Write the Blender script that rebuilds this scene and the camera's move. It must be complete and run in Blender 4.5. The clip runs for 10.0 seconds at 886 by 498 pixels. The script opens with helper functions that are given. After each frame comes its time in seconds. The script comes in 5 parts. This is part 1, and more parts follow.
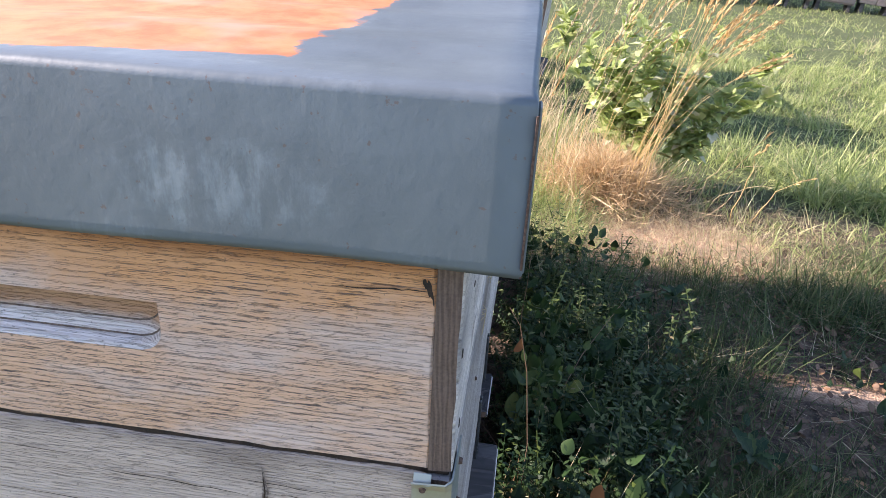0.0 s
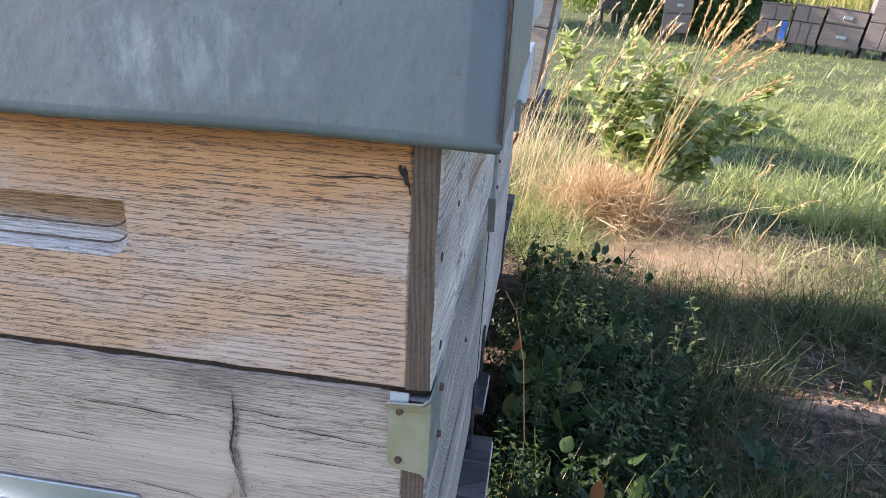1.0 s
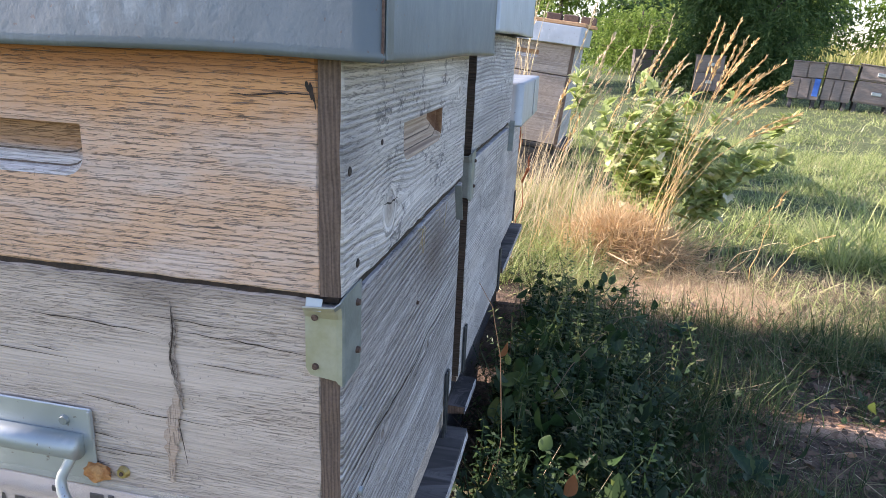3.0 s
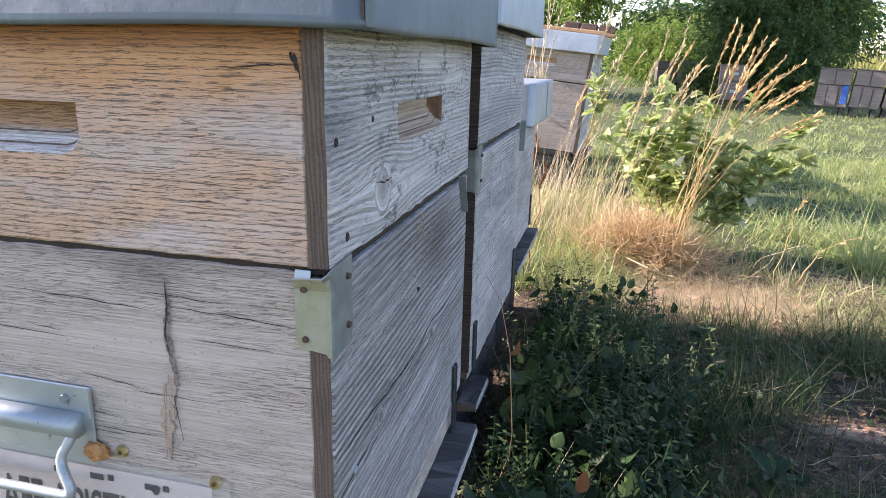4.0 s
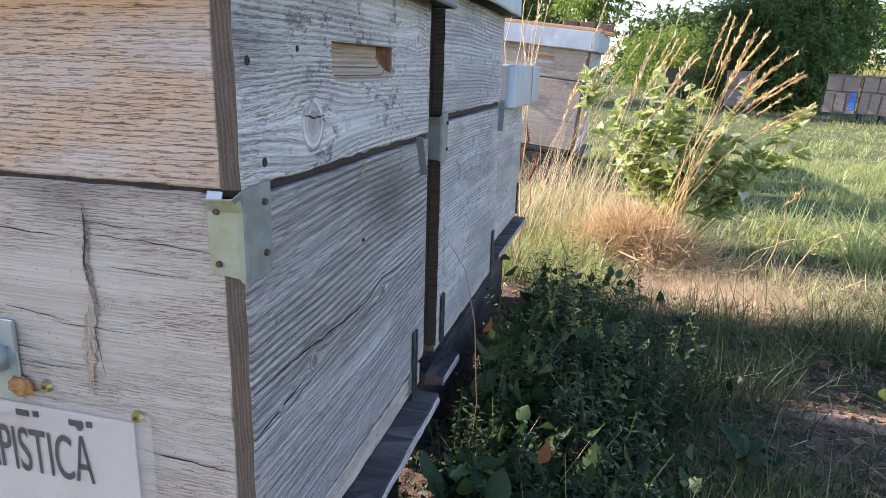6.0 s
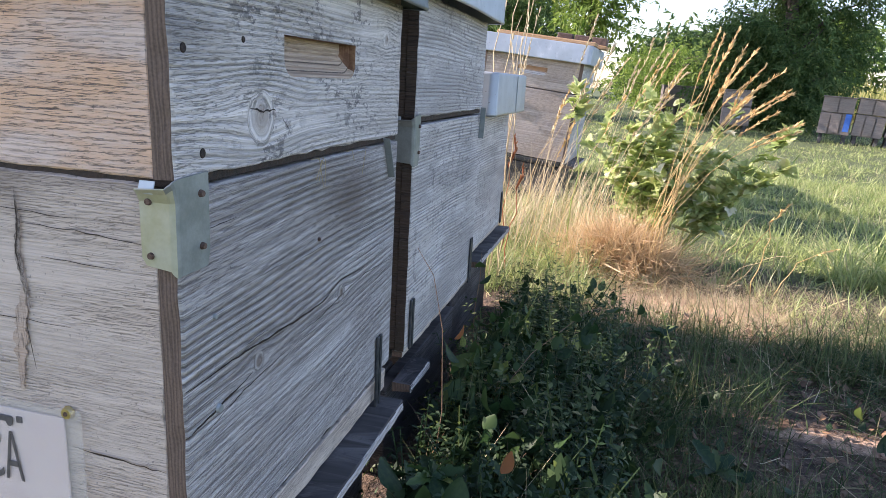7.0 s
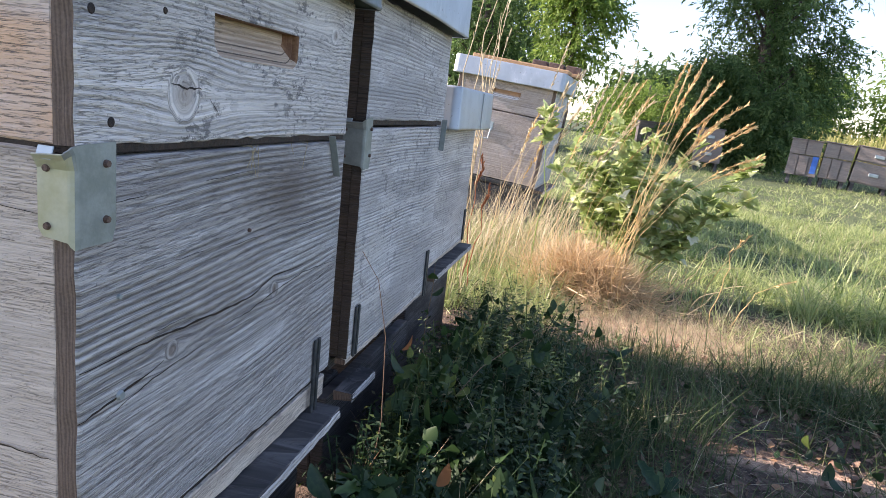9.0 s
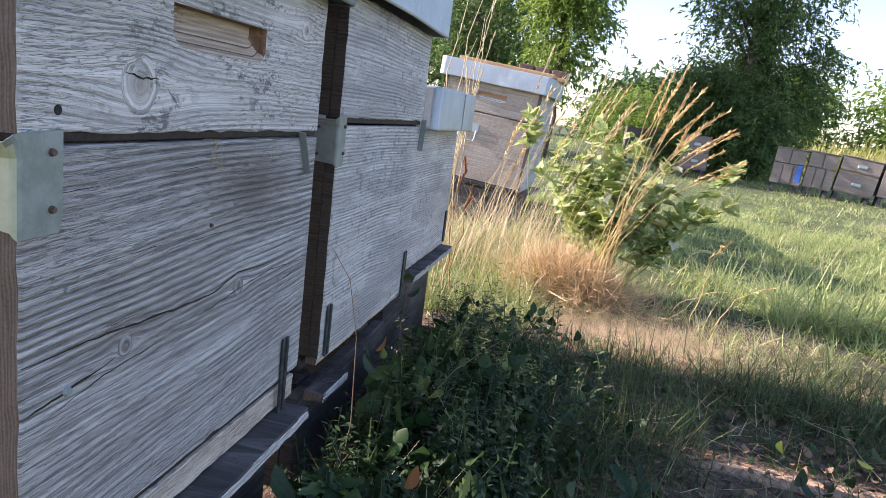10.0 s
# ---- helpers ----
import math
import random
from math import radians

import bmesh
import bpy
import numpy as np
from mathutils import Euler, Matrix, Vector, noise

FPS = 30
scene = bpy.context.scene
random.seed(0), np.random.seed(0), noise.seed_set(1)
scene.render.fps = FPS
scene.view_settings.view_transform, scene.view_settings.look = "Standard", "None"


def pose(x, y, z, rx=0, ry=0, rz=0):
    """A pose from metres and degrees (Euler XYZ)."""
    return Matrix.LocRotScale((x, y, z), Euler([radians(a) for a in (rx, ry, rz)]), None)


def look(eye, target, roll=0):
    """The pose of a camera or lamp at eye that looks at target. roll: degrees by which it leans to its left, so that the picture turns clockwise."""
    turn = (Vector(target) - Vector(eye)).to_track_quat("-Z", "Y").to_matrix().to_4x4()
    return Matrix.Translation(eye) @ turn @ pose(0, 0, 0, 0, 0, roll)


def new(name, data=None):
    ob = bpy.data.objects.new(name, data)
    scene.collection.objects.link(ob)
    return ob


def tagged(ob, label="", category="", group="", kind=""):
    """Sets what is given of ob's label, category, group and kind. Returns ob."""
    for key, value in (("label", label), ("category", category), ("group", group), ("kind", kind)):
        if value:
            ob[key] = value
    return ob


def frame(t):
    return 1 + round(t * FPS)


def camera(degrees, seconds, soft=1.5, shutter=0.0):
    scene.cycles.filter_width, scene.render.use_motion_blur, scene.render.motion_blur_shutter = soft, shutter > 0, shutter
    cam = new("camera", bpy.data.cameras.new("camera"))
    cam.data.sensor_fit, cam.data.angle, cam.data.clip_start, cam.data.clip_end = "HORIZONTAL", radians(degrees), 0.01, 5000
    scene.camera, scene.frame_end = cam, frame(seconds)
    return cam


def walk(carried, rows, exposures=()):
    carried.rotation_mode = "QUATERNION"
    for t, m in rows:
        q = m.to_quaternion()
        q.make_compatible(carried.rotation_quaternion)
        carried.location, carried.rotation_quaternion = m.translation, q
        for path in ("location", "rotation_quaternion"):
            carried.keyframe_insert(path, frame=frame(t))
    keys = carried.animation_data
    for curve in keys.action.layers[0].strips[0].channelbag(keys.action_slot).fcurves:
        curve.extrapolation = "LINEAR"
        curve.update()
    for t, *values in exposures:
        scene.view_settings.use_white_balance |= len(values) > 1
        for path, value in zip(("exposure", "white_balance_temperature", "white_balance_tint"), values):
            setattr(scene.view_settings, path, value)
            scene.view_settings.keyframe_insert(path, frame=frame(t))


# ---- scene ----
cam = camera(67.1, 10.0, soft=0.6)
METRES, EYE, TILT, LEAN, TURN = 0.52, 1.0, 0.0, 0.0, 6.8
PATH = [
    (0, (0.004, -0.011, 1.005), (-0.221, 1.774, 0.131), 3.1),
    (0.5, (0.014, -0.014, 0.955), (-0.225, 1.795, 0.137), 3.2),
    (1, (0.03, -0.028, 0.909), (-0.228, 1.806, 0.155), 3.3),
    (1.5, (0.053, -0.041, 0.88), (-0.221, 1.811, 0.175), 3.4),
    (2, (0.083, -0.065, 0.862), (-0.215, 1.801, 0.208), 3.5),
    (2.2, (0.098, -0.079, 0.854), (-0.213, 1.793, 0.221), 3.5),
    (3.3, (0.151, -0.092, 0.825), (-0.26, 1.778, 0.246), 2.3),
    (3.5, (0.156, -0.093, 0.818), (-0.27, 1.777, 0.252), 2.0),
    (4, (0.173, -0.093, 0.801), (-0.289, 1.773, 0.251), 1.5),
    (4.5, (0.189, -0.093, 0.784), (-0.291, 1.772, 0.243), 1.3),
    (5, (0.213, -0.088, 0.761), (-0.273, 1.776, 0.224), 1.4),
    (5.5, (0.229, -0.088, 0.749), (-0.262, 1.775, 0.215), 1.5),
    (5.7, (0.235, -0.087, 0.744), (-0.257, 1.778, 0.213), 1.6),
    (6.8, (0.282, -0.067, 0.73), (-0.196, 1.807, 0.221), 2.8),
    (7, (0.287, -0.062, 0.728), (-0.194, 1.814, 0.231), 3.4),
    (7.5, (0.294, -0.058, 0.727), (-0.172, 1.828, 0.25), 4.2),
    (8, (0.306, -0.053, 0.721), (-0.15, 1.841, 0.266), 5.1),
    (8.5, (0.318, -0.047, 0.712), (-0.121, 1.854, 0.274), 5.6),
    (9, (0.33, -0.04, 0.699), (-0.089, 1.87, 0.28), 6.3),
    (9.5, (0.339, -0.034, 0.696), (-0.06, 1.882, 0.284), 6.8),
    (10, (0.352, -0.026, 0.695), (-0.034, 1.894, 0.289), 7.3),
]
walk(cam, [(t, look(eye, target, roll)) for t, eye, target, roll in PATH],
     exposures=[(0.0, 1.45, 6400, 27), (5.0, 1.45, 6400, 27), (10.0, 1.38, 6400, 27)])

# ---- world, sun and exposure ----
SUN_EL, SUN_AZ = 27.0, -1.0          # height of the sun, and the way its light travels, in degrees from +x
world = bpy.data.worlds.new("sky")
scene.world = world
world.use_nodes = True
wt = world.node_tree
sky = wt.nodes.new("ShaderNodeTexSky")
sky.sky_type, sky.sun_disc = "NISHITA", False
sky.sun_elevation, sky.sun_rotation = radians(SUN_EL), radians(270 - SUN_AZ)
sky.air_density, sky.dust_density, sky.ozone_density = 1.0, 0.6, 1.0
wt.links.new(sky.outputs[0], wt.nodes["Background"].inputs[0])
wt.nodes["Background"].inputs[1].default_value = 0.13
sun = new("sun", bpy.data.lights.new("sun", "SUN"))
sun.data.energy, sun.data.angle, sun.data.color = 5.0, radians(0.53), (1.0, 0.91, 0.78)
ce, ca = math.cos(radians(SUN_EL)), radians(SUN_AZ)
sun.matrix_world = look((-40 * ce * math.cos(ca), -40 * ce * math.sin(ca), 40 * math.sin(radians(SUN_EL))), (0, 0, 0))


# ---- materials ----
def material(name, rough=0.7, metal=0.0):
    m = bpy.data.materials.new(name)
    m.use_nodes = True
    b = m.node_tree.nodes["Principled BSDF"]
    b.inputs["Roughness"].default_value, b.inputs["Metallic"].default_value = rough, metal
    return m, m.node_tree, b


def put_in(nt, socket, v):
    if isinstance(v, bpy.types.NodeSocket):
        nt.links.new(v, socket)
    elif isinstance(v, tuple) and len(v) == 3 and socket.type == "RGBA":
        socket.default_value = (*v, 1)
    else:
        socket.default_value = v


def mth(nt, op, a, b=0.0, c=None):
    n = nt.nodes.new("ShaderNodeMath")
    n.operation = op
    put_in(nt, n.inputs[0], a), put_in(nt, n.inputs[1], b)
    if c is not None:
        put_in(nt, n.inputs[2], c)
    return n.outputs[0]


def mix(nt, f, a, b, mode="MIX"):
    n = nt.nodes.new("ShaderNodeMix")
    n.data_type, n.blend_type = "RGBA", mode
    put_in(nt, n.inputs[0], f), put_in(nt, n.inputs[6], a), put_in(nt, n.inputs[7], b)
    return n.outputs[2]


def ramp(nt, f, lo, hi, a=0.0, b=1.0):
    n = nt.nodes.new("ShaderNodeMapRange")
    n.interpolation_type = "SMOOTHSTEP"
    for i, v in enumerate((f, lo, hi, a, b)):
        put_in(nt, n.inputs[i], v)
    return n.outputs[0]


def xyz(nt, x, y, z):
    n = nt.nodes.new("ShaderNodeCombineXYZ")
    for i, v in enumerate((x, y, z)):
        put_in(nt, n.inputs[i], v)
    return n.outputs[0]


def nse(nt, vec, scale=1.0, detail=3.0, rough=0.55):
    n = nt.nodes.new("ShaderNodeTexNoise")
    put_in(nt, n.inputs["Vector"], vec)
    n.inputs["Scale"].default_value, n.inputs["Detail"].default_value, n.inputs["Roughness"].default_value = scale, detail, rough
    return n.outputs[0]


def coords(nt):
    t = nt.nodes.new("ShaderNodeTexCoord")
    s = nt.nodes.new("ShaderNodeSeparateXYZ")
    nt.links.new(t.outputs["Object"], s.inputs[0])
    return t.outputs["Object"], s.outputs[0], s.outputs[1], s.outputs[2]


def bump(nt, bsdf, h, dist=0.001, strength=1.0):
    n = nt.nodes.new("ShaderNodeBump")
    n.inputs["Strength"].default_value, n.inputs["Distance"].default_value = strength, dist
    nt.links.new(h, n.inputs["Height"])
    nt.links.new(n.outputs[0], bsdf.inputs["Normal"])


def wood(name, along, light, dark, tint, ring=0.0055, rings=0.4, fleck=0.5, knots=(), tilt=0.0, stain=None, seed=0.0, relief=0.0012, tint_amount=0.5, wavy=0.006, blotch=None, flake=0.0, dashes=(48.0, 1250.0, 0.52, 0.61), lines=0.0, streak=0.6, calm=None, grey=None, patchy=0.35):
    """Weathered board. along: grain axis 'x' or 'y'. knots: (place along, height, radius)."""
    m, nt, b = material(name, 0.85)
    vec, x, y, z = coords(nt)
    info = nt.nodes.new("ShaderNodeObjectInfo")
    off = mth(nt, "MULTIPLY_ADD", info.outputs["Random"], 3.0 if not knots else 0.0, seed)
    u = x if along == "x" else y
    u2 = mth(nt, "ADD", u, off)
    f = mth(nt, "MULTIPLY_ADD", u, -tilt, z)
    f = mth(nt, "ADD", f, mth(nt, "MULTIPLY_ADD", nse(nt, xyz(nt, mth(nt, "MULTIPLY", u2, 2.5), off, mth(nt, "MULTIPLY", z, 7.0)), 1.0, 1.0), wavy, -wavy / 2))
    heart = 0.0
    for ku, kz, kr in knots:
        du, dz = mth(nt, "SUBTRACT", u, ku), mth(nt, "SUBTRACT", z, kz)
        du = mth(nt, "ADD", du, mth(nt, "MULTIPLY_ADD", nse(nt, vec, 60.0, 2.0), 0.008, -0.004))
        d2 = mth(nt, "ADD", mth(nt, "POWER", mth(nt, "DIVIDE", mth(nt, "ABSOLUTE", du), kr * 2.6), 2.0), mth(nt, "POWER", mth(nt, "DIVIDE", mth(nt, "ABSOLUTE", dz), kr * 1.6), 2.0))
        g = mth(nt, "EXPONENT", mth(nt, "MULTIPLY", d2, -1.0))
        # the grain parts above and below the knot, and rings close round its heart
        f = mth(nt, "SUBTRACT", f, mth(nt, "MULTIPLY", mth(nt, "MULTIPLY", mth(nt, "TANH", mth(nt, "DIVIDE", dz, kr)), kr * 0.8), g))
        core = mth(nt, "SQRT", mth(nt, "ADD", mth(nt, "POWER", mth(nt, "ABSOLUTE", du), 2.0), mth(nt, "POWER", mth(nt, "MULTIPLY", mth(nt, "ABSOLUTE", dz), 0.92), 2.0)))
        inner = ramp(nt, core, kr * 0.95, kr * 0.75)
        f = mth(nt, "ADD", f, mth(nt, "MULTIPLY", inner, mth(nt, "SUBTRACT", mth(nt, "MULTIPLY_ADD", core, 0.35, kz), f)))
        heart = mth(nt, "MAXIMUM", ramp(nt, core, kr * 0.62, kr * 0.28), heart)
    warp = nse(nt, xyz(nt, mth(nt, "MULTIPLY", u2, 5.0), off, mth(nt, "MULTIPLY", f, 45.0)), 1.0, 3.0)
    wave = mth(nt, "SINE", mth(nt, "MULTIPLY_ADD", f, 6.2832 / ring, mth(nt, "MULTIPLY", warp, 4.5)))
    wave = mth(nt, "POWER", mth(nt, "MULTIPLY_ADD", wave, 0.5, 0.5), 0.6)
    fine = nse(nt, xyz(nt, mth(nt, "MULTIPLY", u2, 6.0), off, mth(nt, "MULTIPLY", f, 800.0)), 1.0, 4.0, 0.7)
    coarse = nse(nt, xyz(nt, mth(nt, "MULTIPLY", u2, 2.6), off, mth(nt, "MULTIPLY", f, 130.0)), 1.0, 4.0, 0.6)
    dash = nse(nt, xyz(nt, mth(nt, "MULTIPLY", u2, dashes[0]), off, mth(nt, "MULTIPLY", f, dashes[1])), 1.0, 3.0, 0.7)
    if lines:
        dash = mth(nt, "MULTIPLY_ADD", mth(nt, "SUBTRACT", 0.5, wave), lines, dash)
    patch = nse(nt, xyz(nt, mth(nt, "MULTIPLY", u2, 5.0), off, mth(nt, "MULTIPLY", z, 14.0)), 1.0, 5.0, 0.65)
    dash = mth(nt, "MULTIPLY", ramp(nt, dash, dashes[2], dashes[3]), ramp(nt, patch, 0.36, 0.60, patchy, 1.0))
    uneven = ramp(nt, nse(nt, xyz(nt, mth(nt, "MULTIPLY", u2, 4.0), off, mth(nt, "MULTIPLY", f, 24.0)), 1.0, 3.0), 0.35, 0.65, 0.15, 1.0)
    ringed = mth(nt, "MULTIPLY", mth(nt, "SUBTRACT", 1.0, wave), mth(nt, "MULTIPLY", uneven, rings))
    if calm:
        ringed = mth(nt, "MULTIPLY", ringed, ramp(nt, z, calm[0] - 0.05, calm[0] + 0.05, calm[1], 1.0))
    tone = mth(nt, "ADD", mth(nt, "MULTIPLY", ramp(nt, fine, 0.36, 0.60), streak), mth(nt, "MULTIPLY", ramp(nt, coarse, 0.3, 0.7), 0.5))
    tone = mth(nt, "SUBTRACT", tone, ringed)
    col = mix(nt, ramp(nt, tone, -0.15, 1.0), dark, light)
    col = mix(nt, mth(nt, "MULTIPLY", ramp(nt, patch, 0.40, 0.60), tint_amount), col, tint)
    if grey:
        worn = nse(nt, xyz(nt, mth(nt, "MULTIPLY", u2, 3.0), off, mth(nt, "MULTIPLY", z, 9.0)), 1.0, 6.0, 0.7)
        col = mix(nt, mth(nt, "MULTIPLY", ramp(nt, worn, 0.44, 0.60), grey[0]), col, grey[1])
    if blotch:
        bu, bz, br, bc = blotch
        q = mth(nt, "SQRT", mth(nt, "ADD", mth(nt, "POWER", mth(nt, "ABSOLUTE", mth(nt, "MULTIPLY", mth(nt, "SUBTRACT", u, bu), 0.5)), 2.0), mth(nt, "POWER", mth(nt, "ABSOLUTE", mth(nt, "SUBTRACT", z, bz)), 2.0)))
        q = mth(nt, "ADD", q, mth(nt, "MULTIPLY_ADD", patch, br * 1.6, -br * 0.8))
        col = mix(nt, mth(nt, "MULTIPLY", ramp(nt, q, br, 0.0), 0.65), col, bc)
    if stain:
      for place, width, amount, colour in (stain if isinstance(stain[0], tuple) else (stain,)):
        edge = mth(nt, "ADD", z, mth(nt, "MULTIPLY_ADD", nse(nt, xyz(nt, mth(nt, "MULTIPLY", u2, 16.0), off, mth(nt, "MULTIPLY", z, 20.0)), 1.0, 5.0, 0.65), width * 2.2, -width * 1.1))
        col = mix(nt, mth(nt, "MULTIPLY", ramp(nt, edge, place - width, place + width * 0.6), amount), col, colour)
    col = mix(nt, mth(nt, "MULTIPLY", dash, fleck), col, (0.13, 0.12, 0.12))
    if flake:
        peel = mth(nt, "MULTIPLY", ramp(nt, nse(nt, xyz(nt, mth(nt, "MULTIPLY", u2, 45.0), off, mth(nt, "MULTIPLY", z, 70.0)), 1.0, 6.0, 0.75), 0.54, 0.60), ramp(nt, nse(nt, xyz(nt, mth(nt, "MULTIPLY", u2, 7.0), off, mth(nt, "MULTIPLY", z, 5.0)), 1.0, 2.0), 0.42, 0.58))
        col = mix(nt, mth(nt, "MULTIPLY", peel, flake), col, (0.17, 0.165, 0.165))
    specks = ramp(nt, nse(nt, vec, 260.0, 2.0), 0.66, 0.74)
    col = mix(nt, mth(nt, "MULTIPLY", specks, 0.45), col, (0.09, 0.08, 0.075))
    if knots:
        col = mix(nt, mth(nt, "MULTIPLY", heart, 0.55), col, (0.22, 0.17, 0.13))
    put_in(nt, b.inputs["Base Color"], col)
    h = mth(nt, "SUBTRACT", mth(nt, "ADD", mth(nt, "MULTIPLY", ringed, -1.3), mth(nt, "MULTIPLY", fine, 0.7)), mth(nt, "MULTIPLY", dash, 0.8))
    bump(nt, b, h, relief)
    return m


def mottled(name, a, b_, scale=30.0, rough=0.85, metal=0.0, dist=0.002, lo=0.35, hi=0.65, detail=5.0):
    m, nt, b = material(name, rough, metal)
    vec, x, y, z = coords(nt)
    n1, n2 = nse(nt, vec, scale, detail, 0.6), nse(nt, vec, scale * 9, 3.0)
    col = mix(nt, ramp(nt, n1, lo, hi), a, b_)
    col = mix(nt, mth(nt, "MULTIPLY", n2, 0.35), col, tuple(c * 0.45 for c in a))
    put_in(nt, b.inputs["Base Color"], col)
    put_in(nt, b.inputs["Roughness"], mth(nt, "MULTIPLY_ADD", n1, 0.3, rough - 0.15))
    bump(nt, b, mth(nt, "ADD", n1, mth(nt, "MULTIPLY", n2, 0.3)), dist)
    return m


def endgrain(name, a, b_):
    m, nt, b = material(name, 0.9)
    vec, x, y, z = coords(nt)
    w = nt.nodes.new("ShaderNodeTexWave")
    w.wave_type, w.rings_direction = "RINGS", "Y"
    nt.links.new(xyz(nt, mth(nt, "ADD", x, 0.05), 0.0, mth(nt, "MULTIPLY", z, 0.06)), w.inputs["Vector"])
    w.inputs["Scale"].default_value, w.inputs["Distortion"].default_value, w.inputs["Detail"].default_value, w.inputs["Detail Scale"].default_value = 110.0, 6.0, 4.0, 3.0
    n2 = nse(nt, vec, 500.0, 3.0)
    t = mth(nt, "MULTIPLY_ADD", n2, 0.6, mth(nt, "MULTIPLY", w.outputs[1], 0.30))
    put_in(nt, b.inputs["Base Color"], mix(nt, t, a, b_))
    bump(nt, b, t, 0.0012)
    return m


def leafy(name, a, b_, c, through_light=0.4, rough=0.55, single=False):
    """Leaf or blade: colour changes from piece to piece; light passes through."""
    m, nt, b = material(name, rough)
    geo = nt.nodes.new("ShaderNodeNewGeometry")
    r = nt.nodes.new("ShaderNodeObjectInfo").outputs["Random"] if single else geo.outputs["Random Per Island"]
    vec, x, y, z = coords(nt)
    col = mix(nt, mth(nt, "POWER", ramp(nt, r, 0.0, 0.85), 1.4), a, b_)
    col = mix(nt, ramp(nt, r, 0.86, 0.97), col, c)
    col = mix(nt, mth(nt, "MULTIPLY", ramp(nt, nse(nt, vec, 6.0, 2.0), 0.4, 0.65), 0.45), col, b_)
    put_in(nt, b.inputs["Base Color"], col)
    b.inputs["Specular IOR Level"].default_value = 0.35
    tr = nt.nodes.new("ShaderNodeBsdfTranslucent")
    put_in(nt, tr.inputs[0], mix(nt, 0.5, col, (0.35, 0.45, 0.05), "MULTIPLY") if through_light < 0 else col)
    ms = nt.nodes.new("ShaderNodeMixShader")
    ms.inputs[0].default_value = abs(through_light)
    nt.links.new(b.outputs[0], ms.inputs[1]), nt.links.new(tr.outputs[0], ms.inputs[2])
    nt.links.new(ms.outputs[0], nt.nodes["Material Output"].inputs[0])
    return m


def galvanised(name, rust=False, base=(0.40, 0.44, 0.46), metal=0.45, bloom_at=None):
    m, nt, b = material(name, 0.5, metal)
    vec, x, y, z = coords(nt)
    big, mid, tiny = nse(nt, vec, 9.0, 3.0), nse(nt, vec, 38.0, 5.0, 0.65), nse(nt, vec, 150.0, 3.0)
    col = mix(nt, ramp(nt, big, 0.35, 0.65), base, tuple(c * 1.18 for c in base))
    run = nse(nt, xyz(nt, mth(nt, "MULTIPLY", x, 70.0), mth(nt, "MULTIPLY", y, 70.0), mth(nt, "MULTIPLY", z, 24.0)), 1.0, 4.0, 0.7)
    bloom = mth(nt, "MULTIPLY", ramp(nt, run, 0.5, 0.72), ramp(nt, nse(nt, vec, 7.0, 2.0), 0.5, 0.66))
    if bloom_at:
        bx, bz, rx, rz = bloom_at
        q = mth(nt, "ADD", mth(nt, "POWER", mth(nt, "ABSOLUTE", mth(nt, "DIVIDE", mth(nt, "SUBTRACT", x, bx), rx)), 2.0), mth(nt, "POWER", mth(nt, "ABSOLUTE", mth(nt, "DIVIDE", mth(nt, "SUBTRACT", z, bz), rz)), 2.0))
        q = mth(nt, "ADD", q, mth(nt, "MULTIPLY_ADD", mid, 3.2, -1.6))
        bloom = mth(nt, "MAXIMUM", mth(nt, "MULTIPLY", bloom, 0.5), mth(nt, "MULTIPLY", ramp(nt, q, 1.2, 0.0), ramp(nt, run, 0.38, 0.66)))
    col = mix(nt, mth(nt, "MULTIPLY", bloom, 0.75), col, tuple(min(0.7, c * 1.9) for c in base))
    col = mix(nt, mth(nt, "MULTIPLY", ramp(nt, tiny, 0.67, 0.72), 0.75), col, (0.16, 0.12, 0.10))
    rough = mth(nt, "MULTIPLY_ADD", mid, 0.25, 0.34)
    if rust:
        edge = nse(nt, vec, 26.0, 6.0, 0.7)
        a1 = mth(nt, "SUBTRACT", -0.125, x)
        a2 = mth(nt, "SUBTRACT", mth(nt, "SUBTRACT", y, 0.004), mth(nt, "MULTIPLY", mth(nt, "MAXIMUM", mth(nt, "ADD", x, 0.32), 0.0), 0.24))
        field = mth(nt, "ADD", mth(nt, "MINIMUM", a1, a2), mth(nt, "MULTIPLY_ADD", edge, 0.05, -0.026))
        mask = mth(nt, "MULTIPLY", ramp(nt, field, 0.0, 0.006), ramp(nt, z, 0.664, 0.667))
        rcol = mix(nt, ramp(nt, mid, 0.3, 0.7), (0.44, 0.15, 0.055), (0.58, 0.24, 0.10))
        rcol = mix(nt, mth(nt, "MULTIPLY", ramp(nt, big, 0.5, 0.7), 0.5), rcol, (0.50, 0.33, 0.26))
        col = mix(nt, mask, col, rcol)
        rough = mth(nt, "MULTIPLY_ADD", mask, 0.25, rough)
        metal = mth(nt, "MULTIPLY_ADD", mask, -metal, metal)
    put_in(nt, b.inputs["Base Color"], col), put_in(nt, b.inputs["Roughness"], rough), put_in(nt, b.inputs["Metallic"], metal)
    bump(nt, b, mth(nt, "ADD", mth(nt, "MULTIPLY", big, 0.7), mth(nt, "MULTIPLY", mid, 0.3)), 0.002)
    return m


